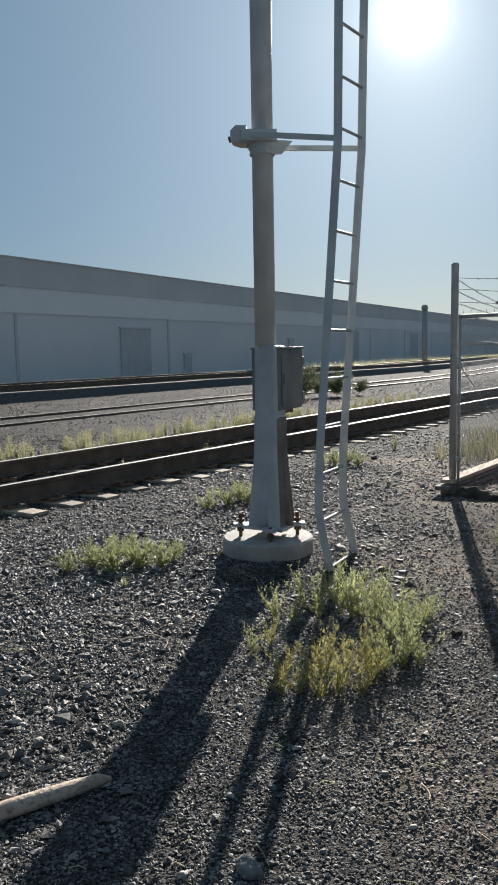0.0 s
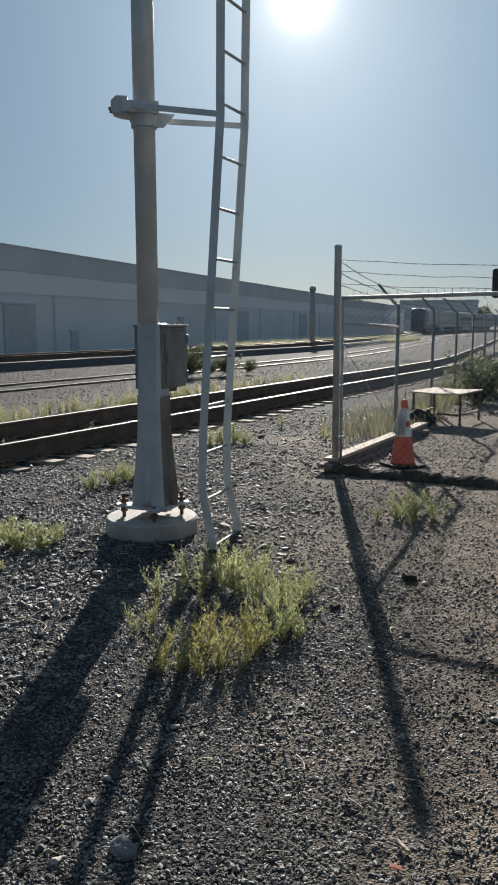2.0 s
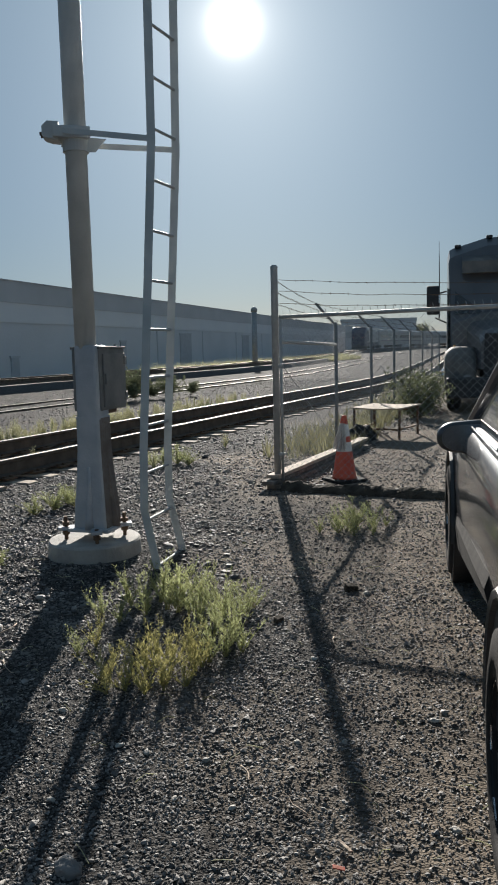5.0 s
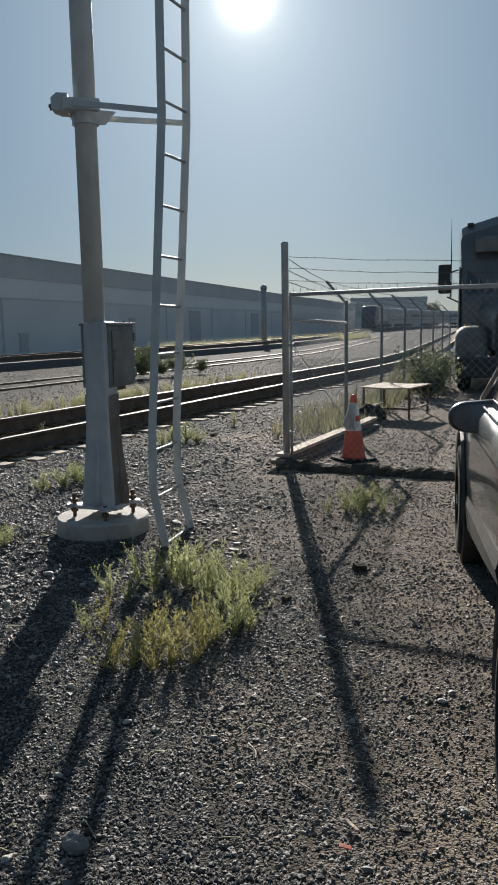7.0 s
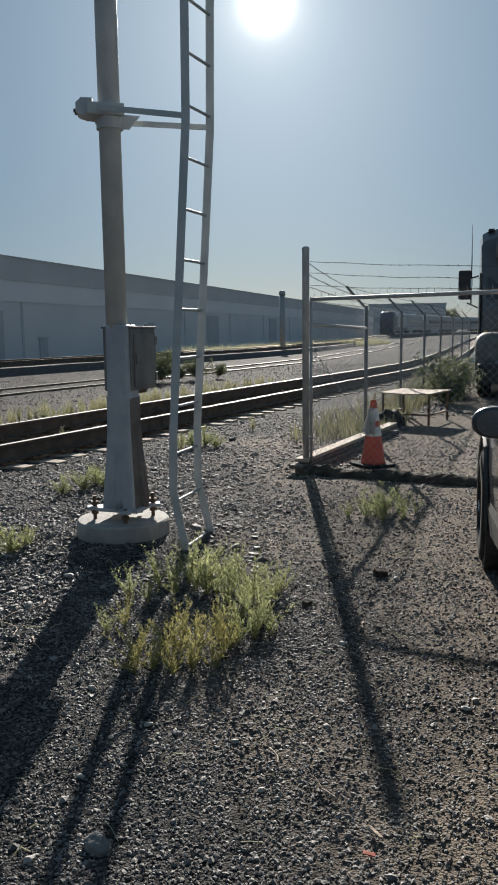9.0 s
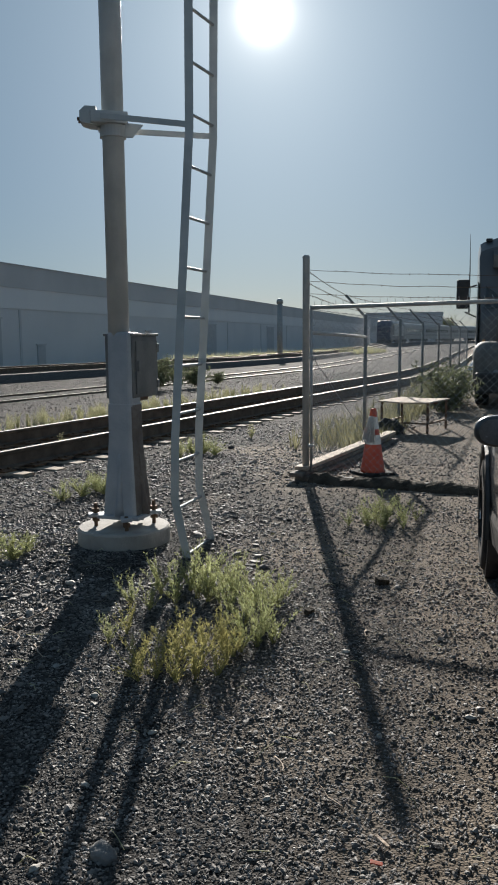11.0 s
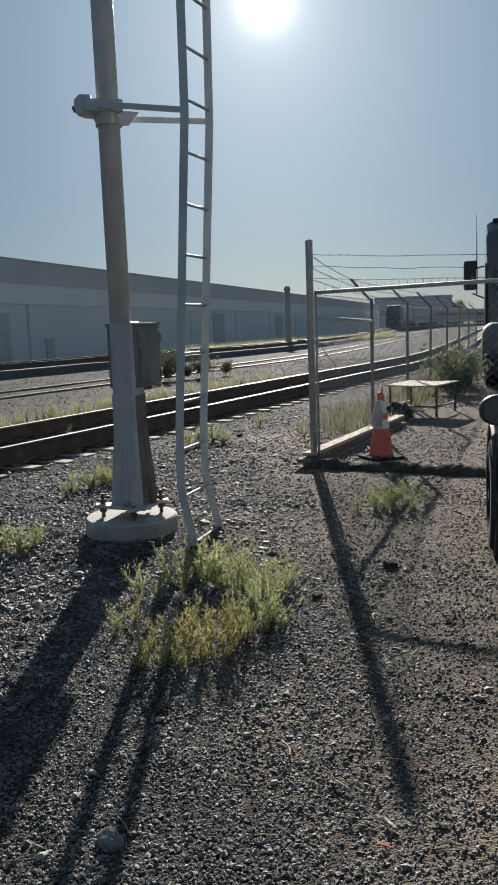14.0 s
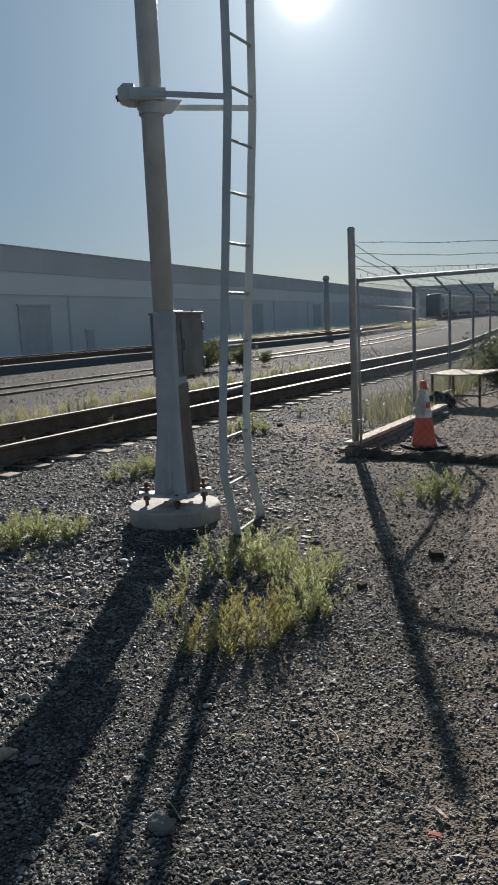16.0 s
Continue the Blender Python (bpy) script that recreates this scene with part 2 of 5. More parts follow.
M_TRIM = material("black_trim", (0.03, 0.03, 0.032), (0.045, 0.045, 0.047), 10, 0.55, bump=0.1, grain=80)
M_MIRROR = material("mirror_glass", (0.20, 0.215, 0.24), (0.22, 0.235, 0.26), 1, 0.22, metal=1.0, bump=0)
# dark both for rust and for the shade on the case's side
M_BOX = material("stained_shaded_steel", (0.15, 0.15, 0.15), (0.24, 0.23, 0.22), 5, 0.65, metal=0.3, bump=0.2, grain=50)
M_GLASS = glass("dark_glass", (0.18, 0.20, 0.21))
M_LAMP = glass("headlamp_glass", (0.85, 0.87, 0.88), 0.08)
M_NAVY = material("navy_paint", (0.035, 0.05, 0.10), (0.05, 0.065, 0.12), 1.5, 0.4, bump=0.05, grain=20, coat=0.4)
M_LIGHTGREY = material("light_grey_paint", (0.48, 0.49, 0.50), (0.56, 0.57, 0.58), 1.0, 0.4, bump=0.05, grain=20)
M_COACH = material("coach_steel", (0.42, 0.43, 0.44), (0.52, 0.53, 0.54), 1.0, 0.4, metal=0.5, bump=0.1, grain=12)
M_RED = material("red_lens", (0.45, 0.03, 0.03), (0.55, 0.05, 0.04), 8, 0.3, bump=0.0)
M_AMBER = material("amber_lens", (0.75, 0.30, 0.06), (0.80, 0.36, 0.08), 8, 0.3, bump=0.0)


# ---- building helpers ----
U = Vector((0.52, 0.854, 0))       # along the near track
V = Vector((0.854, -0.52, 0))      # across it, towards the yard
FDIR = Vector((0.4226, 0.9063, 0))  # along the yard fence


def finish(name, bm, mat, parent=None, label="", smooth=False):
    me = bpy.data.meshes.new(name)
    bm.normal_update()
    bm.to_mesh(me)
    bm.free()
    if smooth:
        for poly in me.polygons:
            poly.use_smooth = True
    me.materials.append(mat)
    ob = new(name, me)
    if parent:
        ob.parent = parent
    if label:
        ob["label"] = label
    return ob


def part(name, bm, mat, parent, label="", smooth=False):
    return finish(name, bm, mat, parent, label, smooth)


def thing(name, m, label, category, group="", kind=""):
    ob = new(name)
    ob.empty_display_size = 0.1
    ob.matrix_world = m
    return tagged(ob, label, category, group, kind)


def box(bm, c, s, rot=(0, 0, 0), bevel=0.0):
    r = bmesh.ops.create_cube(bm, size=1.0, matrix=pose(*c, *rot) @ Matrix.Diagonal((*s, 1)))
    if bevel:
        edges = list({e for v in r["verts"] for e in v.link_edges})
        bmesh.ops.bevel(bm, geom=edges, offset=bevel, segments=2, affect="EDGES", profile=0.6)
    return bm


def boxed(c, s, rot=(0, 0, 0), bevel=0.0):
    return box(bmesh.new(), c, s, rot, bevel)


def tube(bm, pts, r, n=8, caps=True):
    """A tube through points; r a number or one radius for each point."""
    pts = [Vector(p) for p in pts]
    rs = r if isinstance(r, (list, tuple)) else [r] * len(pts)
    rings = []
    side = None
    for i, p in enumerate(pts):
        d = (pts[min(i + 1, len(pts) - 1)] - pts[max(i - 1, 0)]).normalized()
        if side is None:
            side = d.orthogonal().normalized()
        side = (side - d * side.dot(d)).normalized()
        up = d.cross(side)
        rings.append([bm.verts.new(p + rs[i] * (math.cos(a) * side + math.sin(a) * up))
                      for a in (2 * math.pi * k / n for k in range(n))])
    for a, b in zip(rings, rings[1:]):
        for k in range(n):
            bm.faces.new((a[k], a[(k + 1) % n], b[(k + 1) % n], b[k]))
    if caps:
        bm.faces.new(rings[0][::-1])
        bm.faces.new(rings[-1])
    return bm


def tubed(pts, r, n=8):
    return tube(bmesh.new(), pts, r, n)


def loft(bm, sections, caps=True):
    """Skin closed sections, lists of points of equal length."""
    rings = [[bm.verts.new(p) for p in s] for s in sections]
    n = len(rings[0])
    for a, b in zip(rings, rings[1:]):
        for k in range(n):
            bm.faces.new((a[k], a[(k + 1) % n], b[(k + 1) % n], b[k]))
    if caps:
        bm.faces.new(rings[0][::-1])
        bm.faces.new(rings[-1])
    bmesh.ops.recalc_face_normals(bm, faces=bm.faces)
    return bm


def rounded(w, h, r, n=4):
    """A rounded rectangle, centred, as 2D points."""
    out = []
    for cx, cy, a0 in ((w / 2 - r, h / 2 - r, 0), (-w / 2 + r, h / 2 - r, 90), (-w / 2 + r, -h / 2 + r, 180), (w / 2 - r, -h / 2 + r, 270)):
        for k in range(n + 1):
            a = radians(a0 + 90 * k / n)
            out.append((cx + r * math.cos(a), cy + r * math.sin(a)))
    return out


def spline(pts, step):
    """Evenly spaced points on a smooth curve through the points given, with their directions."""
    p = [Vector((*q, 0)) for q in pts]
    p = [p[0] * 2 - p[1]] + p + [p[-1] * 2 - p[-2]]
    fine = []
    for i in range(1, len(p) - 2):
        for k in range(60):
            t = k / 60
            a, b, c, d = p[i - 1], p[i], p[i + 1], p[i + 2]
            fine.append(0.5 * (2 * b + (c - a) * t + (2 * a - 5 * b + 4 * c - d) * t * t + (3 * b - a - 3 * c + d) * t ** 3))
    fine.append(p[-2])
    out, left = [], 0.0
    for a, b in zip(fine, fine[1:]):
        seg = (b - a).length
        while left <= seg:
            out.append((a + (b - a) * (left / seg), (b - a).normalized()))
            left += step
        left -= seg
    return out


def smooth01(a, b, x):
    t = min(1, max(0, (x - a) / (b - a)))
    return t * t * (3 - 2 * t)


TRACK0 = Vector((-1.63, 11.55, 0))


def ground_z(x, y):
    q = (Vector((x, y, 0)) - TRACK0).dot(V)
    z = -0.07 * (1 - smooth01(1.8, 4.6, q))
    z -= 0.055 * (1 - smooth01(1.25, 2.5, q))
    d = math.hypot(x, y)
    # gravel heaped against the mast foundation
    z += 0.06 * (1 - smooth01(0.3, 1.0, math.hypot(x + 0.33, y - 5.43)))
    if d < 30:
        z += 0.012 * noise.noise((x * 0.9, y * 0.9, 0.3)) + 0.008 * noise.noise((x * 3.1, y * 3.1, 5))
    return z


# ---- ground ----
def ground():
    def axis(lo, hi, step):
        fine = list(np.arange(lo, hi + 1e-6, step))
        far = [0.9 * k for k in range(1, 36)] + [36, 45, 60, 85, 130, 260, 600, 1400, 3000]
        return [lo - f for f in far[::-1]] + fine + [hi + f for f in far]
    xs, ys = axis(-6, 8, 0.12), axis(-1, 16, 0.12)
    verts = [(x, y, ground_z(x, y)) for y in ys for x in xs]
    w = len(xs)
    faces = [(j * w + i, j * w + i + 1, (j + 1) * w + i + 1, (j + 1) * w + i) for j in range(len(ys) - 1) for i in range(w - 1)]
    me = bpy.data.meshes.new("ground")
    me.from_pydata(verts, [], faces)
    for poly in me.polygons:
        poly.use_smooth = True
    me.materials.append(M_GROUND)
    tagged(new("ground", me), "dark gravel and brown dirt ground of the railway yard", "ground", kind="structure")


ground()


# ---- railway tracks ----
RAIL_PROFILE = [(-0.076, 0.0), (0.076, 0.0), (0.076, 0.014), (0.014, 0.036), (0.0105, 0.150), (0.036, 0.165), (0.038, 0.197), (0.031, 0.205),
                (-0.031, 0.205), (-0.038, 0.197), (-0.036, 0.165), (-0.0105, 0.150), (-0.014, 0.036), (-0.076, 0.014)]


def railway_track(pts, z, label, tie_z, near_ties):
    """Two rails on ties; z the foot of the rails."""
    t = thing("railway_track", pose(0, 0, 0), label, "railway track", kind="structure")
    line = spline(pts, 0.52)
    for side in (-0.755, 0.755):
        bm = bmesh.new()
        rows = []
        for p, d in line[::4] + [line[-1]]:
            across = Vector((d.y, -d.x, 0))
            rows.append([bm.verts.new(p + across * (side + a) + Vector((0, 0, z + b))) for a, b in RAIL_PROFILE])
        n = len(RAIL_PROFILE)
        for a, b in zip(rows, rows[1:]):
            for k in range(n):
                f = bm.faces.new((a[k], a[(k + 1) % n], b[(k + 1) % n], b[k]))
                f.material_index = 1 if k in (7, 8) else 0
        bmesh.ops.recalc_face_normals(bm, faces=bm.faces)
        rail = part("rail", bm, M_RAIL, t, "rusty rail with a worn bright head")
        rail.data.materials.append(M_RAILTOP)
    # a flat plate with four spike heads under each rail
    bm = box(bmesh.new(), (0, 0, 0), (0.36, 0.19, 0.02))
    for x in (-0.1, 0.1):
        for y in (-0.06, 0.06):
            box(bm, (x, y, 0.02), (0.04, 0.03, 0.025))
    plate = bpy.data.meshes.new("tie_plate")
    bm.to_mesh(plate)
    bm.free()
    plate.materials.append(M_RUST)
    ties = []
    for k in range(4):
        # hewn ends and slightly worn tops
        r = random.Random(70 + k)
        tie = bpy.data.meshes.new("tie")
        bm = bmesh.new()
        loft(bm, [[Vector((x + r.uniform(-0.015, 0.015), y * w + r.uniform(-0.006, 0.006), zz + r.uniform(-0.006, 0.006))) for y, zz in ((-1, -0.18), (-1, -0.012), (-0.88, 0), (0.88, 0), (1, -0.012), (1, -0.18))]
                  for x, w in ((-1.22, 0.098), (-1.17, 0.106), (-0.6, 0.11), (0.0, 0.108), (0.6, 0.11), (1.17, 0.107), (1.22, 0.1))])
        bm.to_mesh(tie)
        bm.free()
        tie.materials.append(M_TIE)
        ties.append(tie)
    rest = bmesh.new()
    for k, (p, d) in enumerate(line):
        a = math.degrees(math.atan2(d.y, d.x)) - 90 + random.uniform(-1.2, 1.2)
        shift = random.uniform(-0.06, 0.06)
        c = p + Vector((d.y, -d.x, 0)) * shift
        if near_ties[0] <= p.y <= near_ties[1]:
            ob = new("tie", ties[k % 4])
            ob.parent = t
            ob.matrix_world = pose(c.x, c.y, tie_z + random.uniform(-0.018, 0.0), 0, 0, a)
            for side in (-0.755, 0.755):
                pl = new("tie_plate", plate)
                pl.parent = ob
                pl.matrix_world = pose(*(p + Vector((d.y, -d.x, 0)) * side + Vector((0, 0, z - 0.011))), 0, 0, math.degrees(math.atan2(d.y, d.x)) - 90)
        elif p.y < 120:
            box(rest, (c.x, c.y, tie_z - 0.09), (2.44, 0.22, 0.18), (0, 0, a))
    if len(rest.verts):
        ob = part("distant_ties", rest, M_TIE, t)
        ob["kind"] = "stuff"
    else:
        rest.free()
    return t


NEAR_TRACK = [(-20, -18.6), (-7.9, 1.3), (-1.63, 11.55), (3.66, 20.29), (7.11, 25.9), (11.2, 33.5), (19.1, 52), (34, 88), (56, 140), (90, 215), (170, 360)]
MID_TRACK = [(-23.3, -9.2), (-11.1, 10.8), (-4.9, 21.0), (1.3, 31.2), (7.9, 43), (17, 65), (31, 101), (49, 146)]
FAR_TRACK = [(-39.3, -21.2), (-21.3, 8.0), (-7.0, 31.5), (7.2, 54.5), (21.5, 91), (39, 145), (60, 190), (88, 229), (140, 290), (250, 400)]


def ballast_bed(pts, half, top, label):
    bm = bmesh.new()
    rows = []
    for p, d in spline(pts, 1.5):
        a = Vector((d.y, -d.x, 0))
        h = [top + random.uniform(-0.01, 0.01) for _ in range(4)]
        rows.append([bm.verts.new(p + a * s + Vector((0, 0, z))) for s, z in
                     ((-half - 0.30, -0.2), (-half, h[0]), (-0.7, h[1]), (0.7, h[2]), (half, h[3]), (half + 0.30, -0.2))])
    for a, b in zip(rows, rows[1:]):
        for k in range(5):
            bm.faces.new((a[k], a[k + 1], b[k + 1], b[k]))
    bmesh.ops.recalc_face_normals(bm, faces=bm.faces)
    tagged(finish("ballast_bed", bm, M_BALLAST), label, "ballast", kind="structure")


ballast_bed(FAR_TRACK, 1.45, 0.19, "raised bed of grey ballast under the far track")
railway_track(NEAR_TRACK, -0.065, "railway track with rusty rails on weathered wooden ties", -0.088, (3, 45))
railway_track(MID_TRACK, -0.275, "low siding track half sunk in gravel", -0.21, (500, 501))
railway_track(FAR_TRACK, 0.20, "far railway track with bright worn rail heads", 0.19, (500, 501))


# ---- buildings ----
def warehouse():
    w = Vector((0.376, 0.927, 0))
    yaw = -math.degrees(math.atan2(w.x, w.y))
    base = Vector((-8.2, 44.2, 0))
    # local x runs along the facade, y into the building
    t = thing("warehouse", pose(base.x, base.y, 0, 0, 0, yaw + 90), "long low grey warehouse with a pale band below its dark parapet", "warehouse")
    lo, hi, deep, top = -45, 135, 40, 5.45
    bm = bmesh.new()
    box(bm, ((lo + hi) / 2, deep / 2, 1.5), (hi - lo, deep, 3.3))
    part("wall", bm, M_WALL, t)
    part("fascia_band", boxed(((lo + hi) / 2, deep / 2, 3.7), (hi - lo + 0.1, deep + 0.1, 1.1)), M_BAND, t, "pale painted band")
    part("parapet", boxed(((lo + hi) / 2, deep / 2, 4.85), (hi - lo + 0.2, deep + 0.2, 1.2)), M_PARAPET, t, "dark grey parapet")
    part("roof", boxed(((lo + hi) / 2, deep / 2, 5.47), (hi - lo + 0.3, deep + 0.3, 0.05)), M_PARAPET, t)
    for x in range(-36, 134, 12):
        part("wall_joint", boxed((x, -0.02, 1.55), (0.18, 0.06, 3.1)), M_PARAPET, t)
    for x, wide, high in ((-3.2, 2.7, 2.6), (2.0, 0.8, 1.2), (17.0, 1.0, 2.1), (31, 3.0, 2.8), (52, 3.0, 2.8)):
        d = part("door", boxed((x, -0.03, high / 2 - 0.02), (wide, 0.10, high)), M_DOOR, t)
        part("door_frame", boxed((x, -0.05, high + 0.03), (wide + 0.2, 0.12, 0.09)), M_PARAPET, d)


def far_block():
    t = thing("far_building", pose(63, 252, 0, 0, 0, -15), "flat-roofed grey building far down the track", "building")
    part("wall", boxed((11, 8, 4.2), (24, 16, 8.8)), M_WALL, t)
    part("parapet", boxed((11, 8, 9.1), (24.3, 16.3, 1.0)), M_PARAPET, t)
    for k in range(5):
        part("window", boxed((1.5 + 4.6 * k, -0.03, 4.5), (1.6, 0.1, 1.8)), M_DOOR, t)


warehouse()
far_block()


# ---- train ----
def body_section(y, w, h, z0, top_r=0.55, n=6):
    """A coach section at y: straight sides, rounded shoulders."""
    pts = [(-w / 2, z0), ]
    for k in range(n + 1):
        a = radians(180 - 90 * k / n)
        pts.append((-w / 2 + top_r + top_r * math.cos(a), z0 + h - top_r + top_r * math.sin(a)))
    for k in range(n + 1):
        a = radians(90 - 90 * k / n)
        pts.append((w / 2 - top_r + top_r * math.cos(a), z0 + h - top_r + top_r * math.sin(a)))
    pts.append((w / 2, z0))
    return [Vector((x, y, z)) for x, z in pts]


def bogie(parent, y):
    b = part("bogie", boxed((0, y, 0.55), (2.3, 3.4, 0.5), bevel=0.06), M_TRIM, parent)
    for dy in (-1.25, 1.25):
        for x in (-0.75, 0.75):
            part("wheel", tubed([(x - 0.07, y + dy, 0.46), (x + 0.07, y + dy, 0.46)], 0.46, 20), M_RUST, b)


def locomotive(m):
    t = thing("locomotive", m, "navy and grey diesel locomotive trailing its passenger train", "locomotive")
    secs = []
    # local y = 0 is the nose, which faces back along the track
    for y, w, h, r in ((0.0, 2.3, 2.3, 0.5), (0.25, 2.6, 2.6, 0.55), (1.3, 2.85, 3.5, 0.6), (2.0, 2.95, 3.6, 0.6), (21.3, 2.95, 3.6, 0.6)):
        secs.append(body_section(y, w, h, 0.75, r))
    part("body", loft(bmesh.new(), secs), M_NAVY, t, smooth=False)
    part("side_panel", boxed((0, 12.6, 2.6), (2.99, 16.5, 2.1), bevel=0.02), M_LIGHTGREY, t, "pale grey side panel")
    part("windscreen", loft(bmesh.new(), [[Vector(p) for p in ((-1.15, 0.28, 3.05), (1.15, 0.28, 3.05), (1.15, 0.36, 3.1), (-1.15, 0.36, 3.1))],
                                         [Vector(p) for p in ((-1.0, 1.16, 4.0), (1.0, 1.16, 4.0), (1.0, 1.3, 4.02), (-1.0, 1.3, 4.02))]]), M_GLASS, t, "dark raked windscreen")
    for x in (-1, 1):
        part("tail_lamp", tubed([(x * 0.85, -0.05, 2.35), (x * 0.85, 0.15, 2.35)], 0.09, 12), M_RED, t, "red tail lamp")
        part("headlamp", tubed([(x * 0.5, -0.05, 2.2), (x * 0.5, 0.15, 2.2)], 0.11, 12), M_LAMP, t)
        part("side_window", boxed((x * 1.46, 2.5, 3.35), (0.06, 0.9, 0.7), bevel=0.02), M_GLASS, t)
        part("cab_door", boxed((x * 1.475, 3.9, 2.6), (0.05, 0.8, 2.1), bevel=0.02), M_NAVY, t)
        part("side_stripe", boxed((x * 1.485, 10.5, 1.5), (0.04, 18.5, 0.12)), M_WHITE, t, "white side stripe")
        part("beacon", tubed([(x * 0.55, 1.6, 4.3), (x * 0.55, 1.6, 4.5)], 0.1, 10), M_AMBER, t, "amber roof beacon")
    part("coupler", boxed((0, -0.15, 0.95), (0.35, 0.7, 0.35), bevel=0.04), M_TRIM, t)
    part("snow_plough", boxed((0, 0.1, 0.5), (2.5, 0.3, 0.6), bevel=0.05), M_TRIM, t)
    part("fuel_tank", boxed((0, 10.6, 0.75), (2.6, 5.0, 0.8), bevel=0.12), M_TRIM, t)
    part("roof_rib", boxed((0, 12, 4.38), (1.9, 17, 0.12), bevel=0.03), M_LIGHTGREY, t)
    bogie(t, 4.2)
    bogie(t, 17.2)


def coach(m):
    t = thing("passenger_coach", m, "stainless steel passenger coach with a dark window band", "railway coach", "coaches of the train")
    part("body", loft(bmesh.new(), [body_section(y, w, h, 0.85, 0.5) for y, w, h in ((0, 2.9, 3.3), (0.12, 3.05, 3.45), (25.7, 3.05, 3.45), (25.82, 2.9, 3.3))]), M_COACH, t)
    for x in (-1, 1):
        for k in range(11):
            part("window", boxed((x * 1.53, 2.6 + 2.05 * k, 2.75), (0.05, 1.5, 0.75), bevel=0.02), M_GLASS, t)
        part("side_stripe", boxed((x * 1.53, 12.9, 1.75), (0.04, 25.2, 0.16)), M_NAVY, t, "dark side stripe")
        part("door", boxed((x * 1.53, 1.2, 2.1), (0.05, 0.9, 2.1)), M_LIGHTGREY, t)
    part("gangway", boxed((0, 25.95, 2.2), (1.2, 0.35, 2.4), bevel=0.05), M_RUBBER, t)
    bogie(t, 3.4)
    bogie(t, 22.4)


def train():
    line = spline(FAR_TRACK, 1.0)
    start = min(range(len(line)), key=lambda i: (line[i][0] - Vector((39, 145, 0))).length)
    s = start
    for k, length in enumerate((22, 26.3, 26.3, 26.3)):
        a, b = line[s][0], line[min(s + int(length), len(line) - 1)][0]
        d = (b - a).normalized()
        m = pose(a.x, a.y, 0.39, 0, 0, -math.degrees(math.atan2(d.x, d.y)))
        if k == 0:
            locomotive(m)
        else:
            coach(m)
        s += int(round(length))


train()


# ---- signal mast ----
MX, MY = -0.33, 5.43


